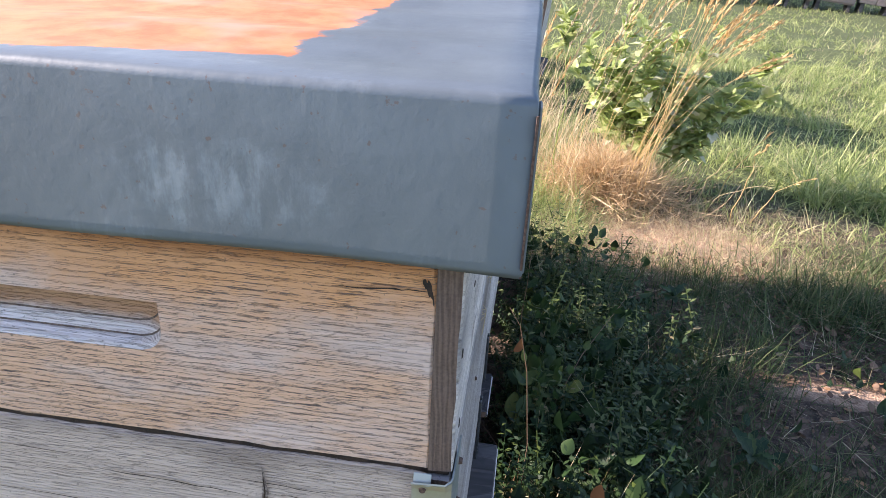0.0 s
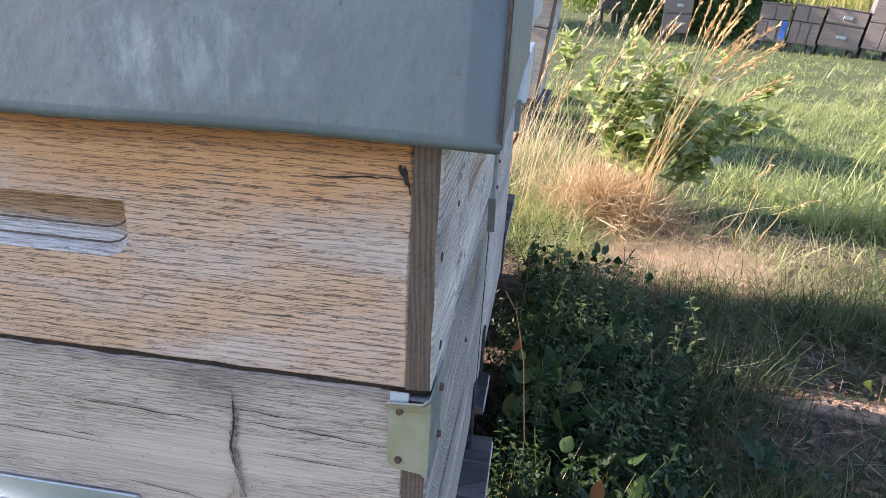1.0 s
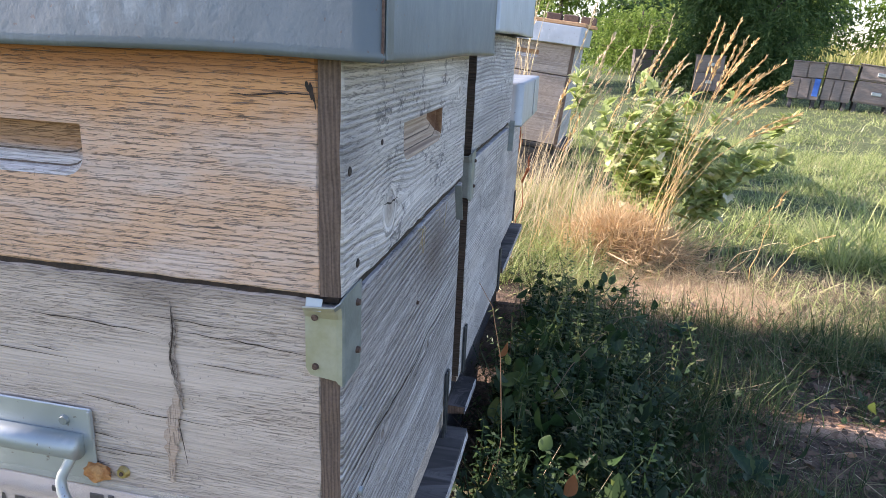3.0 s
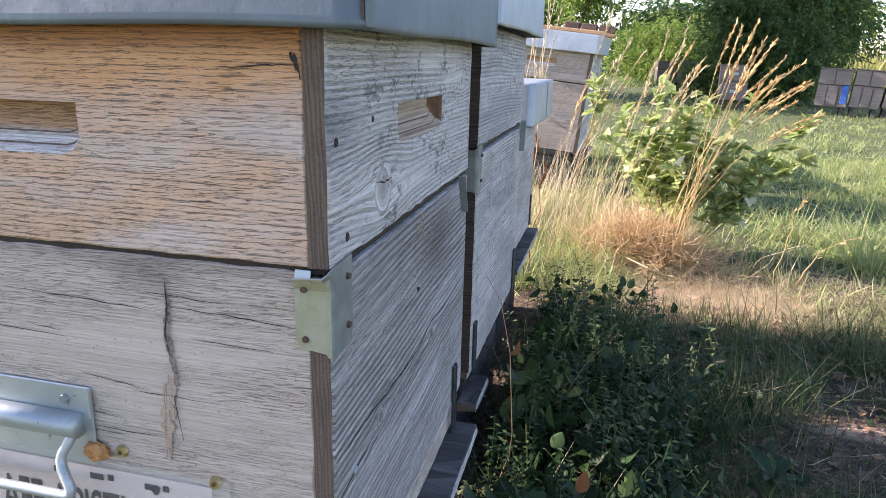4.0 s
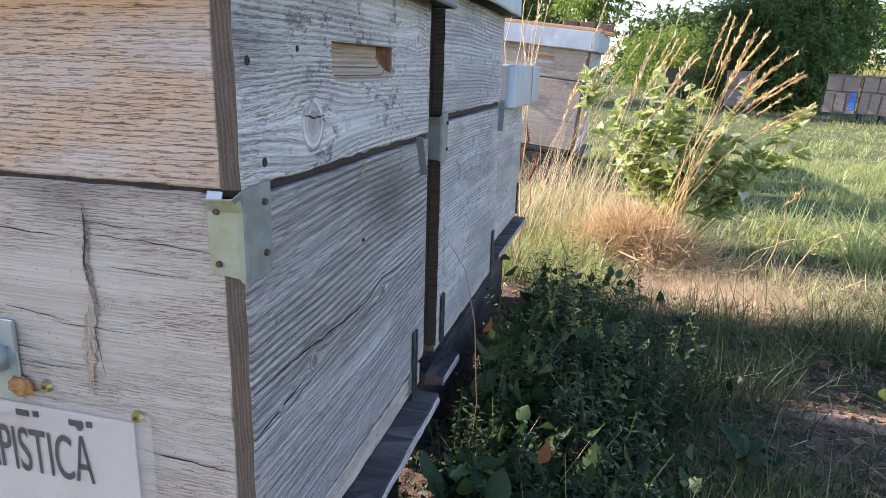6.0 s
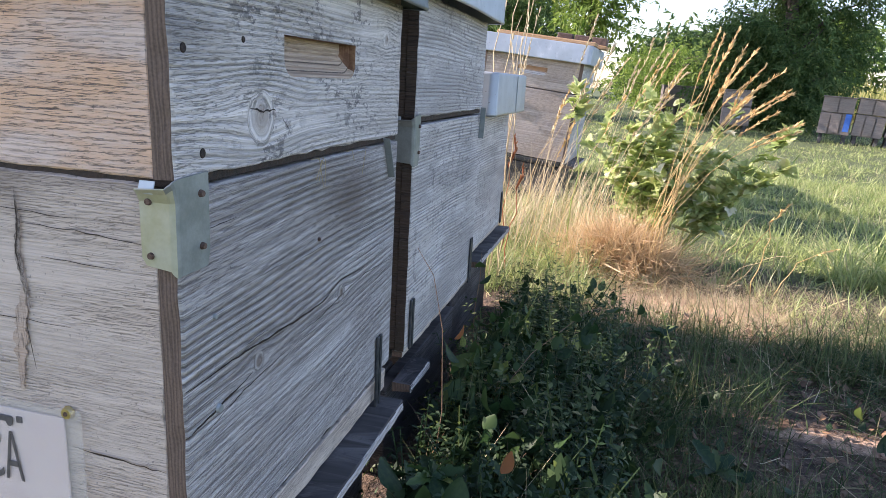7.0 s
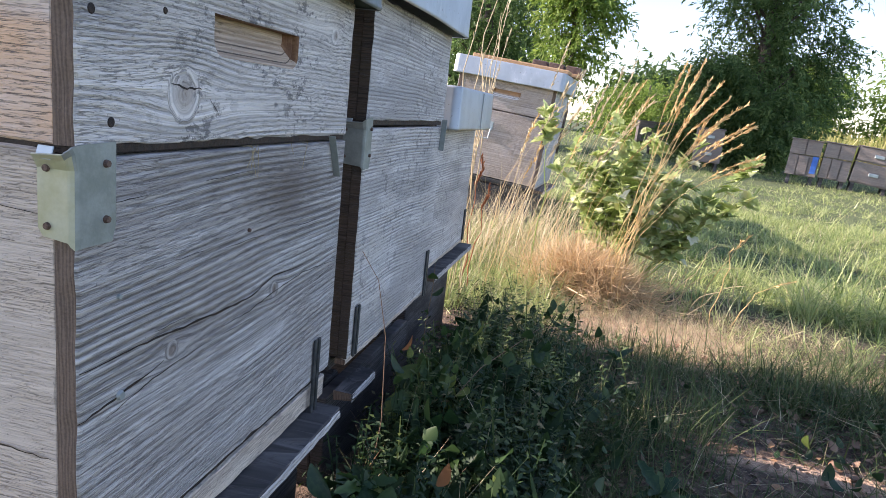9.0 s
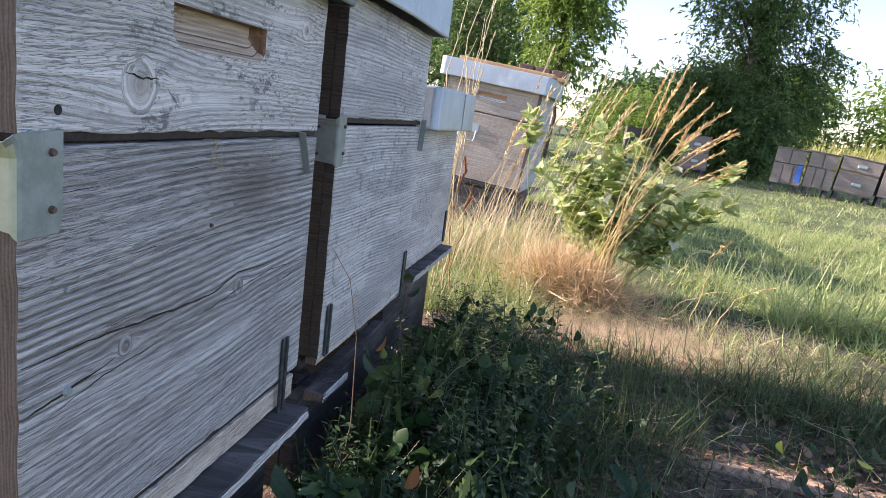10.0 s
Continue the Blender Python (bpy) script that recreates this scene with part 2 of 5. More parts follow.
GREY, DGREY = (0.50, 0.50, 0.49), (0.16, 0.155, 0.15)
M_SUPER_FRONT = wood("tan_weathered_pine", "x", (0.82, 0.66, 0.565), (0.60, 0.465, 0.385), (0.80, 0.47, 0.26), 0.0050, 0.26, 0.95, stain=((0.525, 0.03, 0.85, (0.74, 0.37, 0.15)), (0.553, 0.010, 0.9, (0.42, 0.18, 0.065))), seed=1.3, tint_amount=0.7, dashes=(80.0, 2300.0, 0.555, 0.61), lines=0.09, streak=0.36, grey=(0.3, (0.70, 0.61, 0.56)), patchy=0.25)
M_BROOD_FRONT = wood("grey_tan_pine", "x", (0.70, 0.605, 0.525), (0.50, 0.425, 0.36), (0.60, 0.49, 0.40), 0.003, 0.2, 0.4, stain=(0.378, 0.008, 0.5, (0.29, 0.245, 0.215)), seed=4.1, dashes=(60.0, 2100.0, 0.55, 0.62), lines=0.05, streak=0.5, blotch=(-0.165, 0.375, 0.034, (0.22, 0.18, 0.15)), patchy=0.1)
M_SUPER_SIDE = wood("flaking_white_pine", "y", (0.90, 0.87, 0.83), (0.50, 0.475, 0.45), (0.74, 0.70, 0.65), 0.0058, 0.55, 0.5, knots=((0.127, 0.432, 0.026), (0.455, 0.520, 0.013)), seed=7.7, relief=0.0025, wavy=0.014, flake=0.8, dashes=(90.0, 1500.0, 0.54, 0.60), lines=0.08, streak=0.4, blotch=(0.008, 0.50, 0.05, (0.20, 0.20, 0.21)), patchy=0.0)
M_BROOD_SIDE = wood("grey_ridged_pine", "y", (0.74, 0.735, 0.725), (0.24, 0.225, 0.215), (0.50, 0.47, 0.44), 0.0082, 0.9, 0.45, knots=((0.318, 0.208, 0.0115), (0.118, 0.199, 0.0105)), tilt=0.03, seed=2.6, relief=0.003, wavy=0.024, dashes=(60.0, 1300.0, 0.53, 0.60), lines=0.06, streak=0.6, calm=(0.20, 0.45), blotch=(0.33, 0.325, 0.07, (0.17, 0.135, 0.11)), grey=(0.5, (0.40, 0.375, 0.355)))
M_WOOD_X = wood("old_pine_crosswise", "x", (0.60, 0.52, 0.46), (0.28, 0.23, 0.20), (0.50, 0.40, 0.32), 0.006, 0.4, 0.6)
M_WOOD_Y = wood("old_pine_lengthwise", "y", (0.74, 0.73, 0.71), (0.34, 0.33, 0.32), (0.55, 0.52, 0.48), 0.0065, 0.7, 0.4, wavy=0.03, flake=0.6, dashes=(60.0, 900.0, 0.56, 0.63), lines=0.1, grey=(0.5, (0.30, 0.29, 0.285)))
# mossy brown boards, darkened further to hold the shade between the two hives
M_BROWN_X = wood("shade_dark_mossy_pine", "x", (0.085, 0.06, 0.045), (0.02, 0.015, 0.012), (0.07, 0.055, 0.035), 0.006, 0.4, 0.6)
# stained black for landing boards; on stand parts the black carries the shade there
M_DARK_WOOD = wood("black_stain_and_shade_wood", "y", (0.16, 0.155, 0.155), (0.015, 0.015, 0.015), (0.03, 0.03, 0.03), 0.005, 0.4, 0.6, tint_amount=0.8)
# brown sheltered top and pale lip; their light-and-shade contrast is in the colour too
M_FRESH = wood("hand_hold_pine", "x", (0.78, 0.76, 0.74), (0.50, 0.46, 0.43), (0.72, 0.68, 0.64), 0.004, 0.5, 0.3, stain=(0.484, 0.006, 0.9, (0.46, 0.25, 0.11)))
M_FRESH_SIDE = wood("sheltered_pine", "y", (0.66, 0.54, 0.42), (0.44, 0.33, 0.24), (0.60, 0.48, 0.36), 0.005, 0.7, 0.08)
# old boards of the far hives, darkened so tree shade is in the colour
M_FAR_WOOD = wood("shade_darkened_old_boards", "x", (0.30, 0.26, 0.235), (0.12, 0.105, 0.095), (0.25, 0.20, 0.17), 0.01, 0.4, 0.5)
# reddish-brown cut wood, darkened to give the recess walls their shade
M_WALL = mottled("shade_brown_cut_edge", (0.17, 0.085, 0.045), (0.34, 0.20, 0.11), 90.0, 0.85, 0.0, 0.002)
M_END = endgrain("end_grain", (0.05, 0.034, 0.026), (0.27, 0.195, 0.15))
# near-black for joints, cracks, holes and gaps, with their shade in the colour
M_GAP_DARK = mottled("gap_dark_brown", (0.014, 0.010, 0.008), (0.05, 0.03, 0.02), 120.0, 0.7)
M_ROOF = galvanised("galvanised_sheet")
M_ROOF_RUST = galvanised("galvanised_sheet_with_rust", True, (0.135, 0.165, 0.178), 0.25, (-0.155, 0.607, 0.075, 0.030))
M_ZINC = galvanised("bright_zinc", False, (0.40, 0.45, 0.46), 0.6)
M_BRASSY = mottled("yellow_zinc", (0.46, 0.46, 0.31), (0.55, 0.57, 0.47), 25.0, 0.45, 0.45, 0.0005)
M_BRACKET = mottled("dull_zinc", (0.24, 0.28, 0.27), (0.34, 0.38, 0.37), 40.0, 0.5, 0.4, 0.0005)
# grime on the ledges, also darkened to draw the step shading flat light lacks
M_LEDGE = mottled("grimy_contour_ledge", (0.10, 0.075, 0.06), (0.22, 0.17, 0.13), 200.0)
M_KNOT = wood("pale_spike_knot", "x", (0.60, 0.50, 0.42), (0.40, 0.30, 0.23), (0.52, 0.38, 0.28), 0.003, 0.2, 0.5, dashes=(900.0, 60.0, 0.55, 0.63))
M_SCAR = mottled("rough_bark_scar", (0.16, 0.13, 0.11), (0.52, 0.45, 0.39), 330.0, 0.9, 0.0, 0.003)

M_GOLD = mottled("gold_screw", (0.55, 0.44, 0.18), (0.66, 0.56, 0.28), 200.0, 0.35, 0.9, 0.0003)
M_NAIL = mottled("rusty_nail", (0.10, 0.06, 0.05), (0.20, 0.14, 0.11), 400.0, 0.7, 0.4, 0.0003)
M_STRAP = mottled("dark_steel", (0.05, 0.06, 0.065), (0.11, 0.12, 0.13), 90.0, 0.5, 0.6, 0.0005)
M_SIGN = mottled("pink_card", (0.80, 0.66, 0.64), (0.84, 0.72, 0.69), 25.0, 0.45, 0.0, 0.0003)
M_INK = mottled("grey_ink", (0.09, 0.085, 0.085), (0.14, 0.13, 0.13), 150.0, 0.6, 0.0, 0.0001)
M_RUSTY = mottled("orange_sealing_foam", (0.50, 0.20, 0.06), (0.66, 0.36, 0.14), 90.0, 0.8, 0.0, 0.003)
M_BLUE = mottled("blue_paint", (0.03, 0.12, 0.45), (0.05, 0.17, 0.55), 20.0, 0.6)
M_PLANK_ORANGE = wood("orange_plank", "x", (0.66, 0.40, 0.20), (0.36, 0.18, 0.07), (0.70, 0.45, 0.25), 0.006, 0.4, 0.3)
M_BRICK = mottled("dark_brick", (0.10, 0.075, 0.065), (0.20, 0.14, 0.11), 40.0)
M_CLEAR = material("clear_film", 0.15)[0]
b_ = M_CLEAR.node_tree.nodes["Principled BSDF"]
b_.inputs["Base Color"].default_value, b_.inputs["Alpha"].default_value = (0.85, 0.84, 0.78, 1), 0.16

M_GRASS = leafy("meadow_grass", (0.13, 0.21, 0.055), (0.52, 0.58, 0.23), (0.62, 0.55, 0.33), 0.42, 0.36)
# darker copy of the meadow grass; the hives' shade is put into its colour
M_SHADE_GRASS = leafy("shade_dark_grass", (0.032, 0.068, 0.020), (0.15, 0.20, 0.075), (0.40, 0.33, 0.19))
M_STRAW = leafy("dry_straw", (0.44, 0.35, 0.19), (0.68, 0.57, 0.36), (0.70, 0.61, 0.41), 0.2)
M_HAY = leafy("matted_hay", (0.48, 0.34, 0.18), (0.78, 0.60, 0.37), (0.72, 0.60, 0.38), 0.2)
M_RUST_SEED = leafy("rust_brown_seed", (0.26, 0.09, 0.04), (0.40, 0.16, 0.07), (0.45, 0.22, 0.10), 0.2)
M_STALK = leafy("golden_stalk", (0.62, 0.40, 0.15), (0.72, 0.55, 0.28), (0.50, 0.28, 0.10), 0.2)
M_WEED = leafy("weed_leaf", (0.30, 0.41, 0.11), (0.58, 0.64, 0.30), (0.78, 0.76, 0.60), 0.45)
# dark green leaves, with the shade at the hives' foot added to the colour
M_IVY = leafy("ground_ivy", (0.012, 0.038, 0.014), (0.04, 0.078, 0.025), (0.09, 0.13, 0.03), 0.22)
M_WEED_LEAF = leafy("jagged_leaf", (0.30, 0.42, 0.12), (0.60, 0.66, 0.32), (0.82, 0.80, 0.66), 0.4, 0.42, True)
# bindweed green, likewise darkened to carry the shade beside the hives
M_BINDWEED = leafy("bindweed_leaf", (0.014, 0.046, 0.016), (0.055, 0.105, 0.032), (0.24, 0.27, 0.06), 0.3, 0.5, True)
M_ORANGE_LEAF = leafy("dead_orange_leaf", (0.42, 0.16, 0.06), (0.48, 0.20, 0.08), (0.5, 0.2, 0.08), 0.3)
M_LITTER = leafy("fallen_leaf", (0.14, 0.085, 0.05), (0.29, 0.19, 0.12), (0.42, 0.23, 0.11), 0.1)
M_TREE = leafy("willow_leaf", (0.06, 0.12, 0.04), (0.15, 0.24, 0.075), (0.24, 0.31, 0.11), 0.5)
M_TREE_LIGHT = leafy("light_willow_leaf", (0.13, 0.22, 0.04), (0.24, 0.34, 0.07), (0.32, 0.38, 0.12), 0.5)
M_BARK = mottled("bark", (0.07, 0.055, 0.045), (0.16, 0.13, 0.11), 18.0, 0.9, 0.0, 0.02)
M_CORN = leafy("corn_leaf", (0.20, 0.24, 0.06), (0.38, 0.36, 0.12), (0.60, 0.50, 0.22), 0.5)


def ground_material():
    m, nt, b = material("soil_and_thatch", 0.95)
    vec, x, y, z = coords(nt)
    n1, n2, n3 = nse(nt, vec, 2.2, 5.0), nse(nt, vec, 25.0, 5.0, 0.65), nse(nt, vec, 160.0, 4.0)
    soil = mix(nt, ramp(nt, n2, 0.35, 0.65), (0.04, 0.028, 0.02), (0.17, 0.115, 0.075))
    soil = mix(nt, ramp(nt, n3, 0.55, 0.7), soil, (0.25, 0.18, 0.12))
    # two worn, dry patches of trodden earth, both paled to show sunlight on them
    worn = 0.0
    # the thin second patch follows the sun streak between the hives' shadows
    for px, py, rx, ry in ((0.50, 2.30, 0.42, 0.30), (1.0, 1.46, 0.36, 0.05)):
        q = mth(nt, "ADD", mth(nt, "POWER", mth(nt, "ABSOLUTE", mth(nt, "DIVIDE", mth(nt, "SUBTRACT", x, px), rx)), 2.0), mth(nt, "POWER", mth(nt, "ABSOLUTE", mth(nt, "DIVIDE", mth(nt, "SUBTRACT", y, py), ry)), 2.0))
        worn = mth(nt, "MAXIMUM", ramp(nt, mth(nt, "ADD", q, mth(nt, "MULTIPLY_ADD", n2, 1.6, -0.8)), 1.3, 0.4), worn)
    soil = mix(nt, worn, soil, mix(nt, ramp(nt, n3, 0.35, 0.65), (0.42, 0.27, 0.17), (0.66, 0.46, 0.31)))
    green = mix(nt, ramp(nt, n2, 0.35, 0.65), (0.045, 0.065, 0.02), (0.11, 0.14, 0.045))
    away = mth(nt, "SQRT", mth(nt, "ADD", mth(nt, "POWER", mth(nt, "ABSOLUTE", mth(nt, "SUBTRACT", x, 0.6)), 2.0), mth(nt, "POWER", mth(nt, "ABSOLUTE", mth(nt, "SUBTRACT", y, 1.3)), 2.0)))
    far = ramp(nt, mth(nt, "ADD", away, mth(nt, "MULTIPLY", n1, 1.2)), 1.7, 2.6)
    put_in(nt, b.inputs["Base Color"], mix(nt, far, soil, green))
    bump(nt, b, mth(nt, "ADD", n2, mth(nt, "MULTIPLY", n3, 0.4)), 0.02)
    return m


M_GROUND = ground_material()


# ---- mesh helpers ----
def part(name, bm, mat, parent=None, label="", smooth=False):
    me = bpy.data.meshes.new(name)
    bm.normal_update()
    bm.to_mesh(me)
    bm.free()
    for q in (mat if isinstance(mat, (list, tuple)) else [mat]):
        me.materials.append(q)
    if smooth:
        me.polygons.foreach_set("use_smooth", [True] * len(me.polygons))
    ob = new(name, me)
    ob.parent = parent
    if label:
        ob["label"] = label
    return ob


def empty(name, x, y, z, rz=0, rx=0, ry=0):
    ob = new(name)
    ob.matrix_world = pose(x, y, z, rx, ry, rz)
    return ob


def box(x0, x1, y0, y1, z0, z1, bev=0.0015, bm=None, m=None):
    """A bevelled box, joined to bm where one is given."""
    b = bmesh.new()
    bmesh.ops.create_cube(b, size=1.0)
    for v in b.verts:
        v.co = ((x0 + x1) / 2 + v.co.x * (x1 - x0), (y0 + y1) / 2 + v.co.y * (y1 - y0), (z0 + z1) / 2 + v.co.z * (z1 - z0))
    if bev:
        bmesh.ops.bevel(b, geom=b.edges[:], offset=bev, segments=1, affect="EDGES")
    if m:
        bmesh.ops.transform(b, matrix=m, verts=b.verts)
    if bm is None:
        return b
    tmp = bpy.data.meshes.new("tmp")
    b.to_mesh(tmp)
    bm.from_mesh(tmp)
    bpy.data.meshes.remove(tmp)
    b.free()
    return bm


def tube(points, radius, sides=10, taper=1.0):
    """A round rod along points."""
    bm, rows = bmesh.new(), []
    pts = [Vector(p) for p in points]
    for i, p in enumerate(pts):
        d = (pts[min(i + 1, len(pts) - 1)] - pts[max(i - 1, 0)]).normalized()
        a = d.orthogonal().normalized() if i == 0 else (last - d * last.dot(d)).normalized()
        last, c = a, d.cross(a)
        r = radius * (1 + (taper - 1) * i / max(1, len(pts) - 1))
        rows.append([bm.verts.new(p + (a * math.cos(k * 6.28319 / sides) + c * math.sin(k * 6.28319 / sides)) * r) for k in range(sides)])
    for r0, r1 in zip(rows, rows[1:]):
        for k in range(sides):
            bm.faces.new((r0[k], r0[(k + 1) % sides], r1[(k + 1) % sides], r1[k]))
    bm.faces.new(rows[0][::-1]), bm.faces.new(rows[-1])
    return bm


def board(side, u0, u1, v0, v1, t, at=0.0, pocket=None, wear=0.0008, seed=1):
    """A worn board with its outer face at `at`. side: '-y', '+x', '+y' or '-x'. pocket: hand hold (u0, u1, v0, v1, depth)."""
    rnd = random.Random(seed)
    bm = bmesh.new()

    def spot(u, v, n):
        return {"-y": (u, at - n, v), "+y": (u, at + n, v), "+x": (at + n, u, v), "-x": (at - n, u, v)}[side]

    ring = []
    nu, nv = max(2, int((u1 - u0) / 0.02)), max(2, int((v1 - v0) / 0.02))
    for i in range(nu):
        ring.append((u0 + (u1 - u0) * i / nu, v0, 0, 1))
    for i in range(nv):
        ring.append((u1, v0 + (v1 - v0) * i / nv, -1, 0))
    for i in range(nu):
        ring.append((u1 - (u1 - u0) * i / nu, v1, 0, -1))
    for i in range(nv):
        ring.append((u0, v1 - (v1 - v0) * i / nv, 1, 0))
    jit = [(rnd.uniform(0, 1) ** 3 * wear * 2.5, rnd.uniform(0.0008, 0.0022)) for _ in ring]
    front, edge, back = [], [], []
    for (u, v, iu, iv), (j, c) in zip(ring, jit):
        iu = iu or (1 if u == u0 else -1 if u == u1 else 0)
        iv = iv or (1 if v == v0 else -1 if v == v1 else 0)
        front.append(bm.verts.new(spot(u + iu * (j + c), v + iv * (j + c), 0)))
        edge.append(bm.verts.new(spot(u + iu * j, v + iv * j, -c)))
        back.append(bm.verts.new(spot(u, v, -t)))
    n = len(ring)
    for a, b in ((front, edge), (edge, back)):
        for i in range(n):
            bm.faces.new((a[i], a[(i + 1) % n], b[(i + 1) % n], b[i]))
    bm.faces.new(back)
    if not pocket:
        bm.faces.new(front)
    else:
        p0, p1, q0, q1, depth = pocket
        outline = []
        r = min(0.020, (q1 - q0) * 0.46)
        for u, v, iu, iv in ring:
            uu, vv = p0 + (p1 - p0) * (u - u0) / (u1 - u0), q0 + (q1 - q0) * (v - v0) / (v1 - v0)
            cu, cv = min(max(uu, p0 + r), p1 - r), max(vv, q0 + r)
            k = math.hypot(uu - cu, vv - cv)
            if k > 1e-9 and uu != cu and vv != cv:
                uu, vv = cu + (uu - cu) * r / k, cv + (vv - cv) * r / k
            outline.append((uu, vv))
        mu, mv = (p0 + p1) / 2, q1
        rings = []
        for shrink, dep in ((0.0, 0.0), (0.05, 0.12), (0.10, 0.45), (0.125, 0.47), (0.26, 0.75), (0.285, 0.77), (0.42, 1.0)):
            rings.append([bm.verts.new(spot(u + (mu - u) * shrink * 0.28, v + (mv - v) * shrink * 1.4, -dep * depth)) for u, v in outline])
        for k, (a, b) in enumerate(zip(rings, rings[1:])):
            for i in range(len(outline)):
                # top and far walls get the darker brown that carries their shade
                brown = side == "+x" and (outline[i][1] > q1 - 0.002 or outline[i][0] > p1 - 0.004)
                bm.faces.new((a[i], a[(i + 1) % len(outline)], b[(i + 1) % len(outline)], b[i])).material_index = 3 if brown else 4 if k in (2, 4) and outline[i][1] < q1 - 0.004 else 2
        bm.faces.new(rings[-1]).material_index = 2
        for i in range(n):
            bm.faces.new((front[i], front[(i + 1) % n], rings[0][(i + 1) % n], rings[0][i]))
    bmesh.ops.recalc_face_normals(bm, faces=bm.faces[:])
    axis = 0 if side in ("-y", "+y") else 1
    for f in bm.faces:
        if f.material_index == 0 and abs(f.normal[axis]) > 0.8 and all(abs(v.co[axis] - u0) < 0.004 or abs(v.co[axis] - u1) < 0.004 for v in f.verts):
            f.material_index = 1
    return bm


def sheet_mesh(name, verts, faces, mat, parent=None, label="", smooth=True):
    """A mesh from arrays that a generator made."""
    me = bpy.data.meshes.new(name)
    verts, faces = np.asarray(verts, np.float32), np.asarray(faces, np.int32)
    k = faces.shape[1]
    me.vertices.add(len(verts)), me.loops.add(faces.size), me.polygons.add(len(faces))
    me.vertices.foreach_set("co", verts.ravel())
    me.loops.foreach_set("vertex_index", faces.ravel())
    me.polygons.foreach_set("loop_start", np.arange(0, faces.size, k, dtype=np.int32))
    me.polygons.foreach_set("use_smooth", np.full(len(faces), smooth))
    me.update(calc_edges=True)
    me.materials.append(mat)
    ob = new(name, me)
    ob.parent = parent
    if label:
        ob["label"] = label
    return ob


def strew(templates, pos, yaw, pitch, roll, size, rng):
    """Copies of small templates (verts, quads), each at its own place and turn, as arrays. A template grows along +z, faces +y."""
    allv, allf, base = [], [], 0
    pick = rng.integers(0, len(templates), len(pos))
    for k, (tv, tf) in enumerate(templates):
        s = pick == k
        n = int(s.sum())
        if not n:
            continue
        v = np.asarray(tv)[None] * size[s][:, None, None] if size.ndim == 1 else np.asarray(tv)[None] * size[s][:, None, :]
        cr, sr, cp, sp, cy, sy = (g(a[s])[:, None] for a in (roll, pitch, yaw) for g in (np.cos, np.sin))
        x, y, z = v[..., 0], v[..., 1], v[..., 2]
        x, y = x * cr - y * sr, x * sr + y * cr
        y, z = y * cp - z * sp, y * sp + z * cp
        x, y = x * cy - y * sy, x * sy + y * cy
        v = np.stack([x, y, z], -1) + pos[s][:, None, :]
        f = np.asarray(tf)[None] + (np.arange(n) * len(tv))[:, None, None] + base
        allv.append(v.reshape(-1, 3)), allf.append(f.reshape(-1, 4))
        base += n * len(tv)
    return np.concatenate(allv), np.concatenate(allf)


def blade(bend, width, rows=4):
    """A grass blade 1 high that bends over towards +y."""
    v, f = [], []
    for i in range(rows):
        s = i / (rows - 1)
        a = bend * s
        w = width * (1 - s ** 1.6) + 0.0006
        y, z = (s * math.sin(a * 0.8)), s * math.cos(a * 0.75)
        v += [(-w, y, z), (w, y, z)]
        if i:
            f.append((2 * i - 2, 2 * i - 1, 2 * i + 1, 2 * i))
    return v, f


def leaf(width, fold=0.12, droop=0.25, lobes=0, rows=6):
    """A leaf 1 long along +z that faces +y, with a folded midrib and, if asked, lobed edges."""
    v, f = [], []
    for i in range(rows):
        s = i / (rows - 1)
        w = width * math.sin(math.pi * min(1, s * 0.93 + 0.05)) ** 0.8
        if lobes and i not in (0, rows - 1):
            w *= 1.15 if i % 2 else 0.78
        y = droop * s * s
        lift = (0.05 if lobes and i % 2 else 0.0)
        v += [(-w, y - fold * w / max(width, 1e-6) * 0.5, s + lift), (0, y, s), (w, y - fold * w / max(width, 1e-6) * 0.5, s + lift)]
        if i:
            a, b = 3 * i - 3, 3 * i
            f += [(a, a + 1, b + 1, b), (a + 1, a + 2, b + 2, b + 1)]
    return v, f


BLADES = [blade(0.35, 0.018), blade(0.8, 0.016), blade(1.3, 0.014), blade(0.15, 0.014)]
OVATE = [leaf(0.34, 0.2, 0.25), leaf(0.30, 0.15, 0.1), leaf(0.38, 0.25, 0.4)]
WILLOW = [([(0, 0, 0), (0.15, 0.03, 0.45), (0, 0.12, 1), (-0.15, -0.03, 0.5)], [(0, 1, 2, 3)]), ([(0, 0, 0), (0.18, -0.04, 0.5), (0, 0.25, 1), (-0.16, 0.04, 0.4)], [(0, 1, 2, 3)])]


# ---- ground ----
def ground_height(x, y):
    return 0.012 * math.sin(x * 2.1 + 0.7) * math.cos(y * 1.7) + 0.01 * math.sin(x * 5.3 + y * 3.1)


def build_ground():
    ticks = [-400, -120, -40, -15, -6] + [-3 + 0.2 * i for i in range(46)] + [7, 9, 12, 16, 25, 60, 150, 400]
    ys = [-400, -120, -40, -15, -6] + [-3 + 0.2 * i for i in range(56)] + [9, 11, 13, 16, 20, 28, 60, 150, 400]
    v = [(x, y, ground_height(x, y) if abs(x) < 6 and -3 < y < 8 else 0.0) for y in ys for x in ticks]
    k = len(ticks)
    f = [(j * k + i, j * k + i + 1, (j + 1) * k + i + 1, (j + 1) * k + i) for j in range(len(ys) - 1) for i in range(k - 1)]
    tagged(sheet_mesh("ground", v, f, M_GROUND), "bare earth and dry thatch under the grass", "ground", kind="structure")


build_ground()


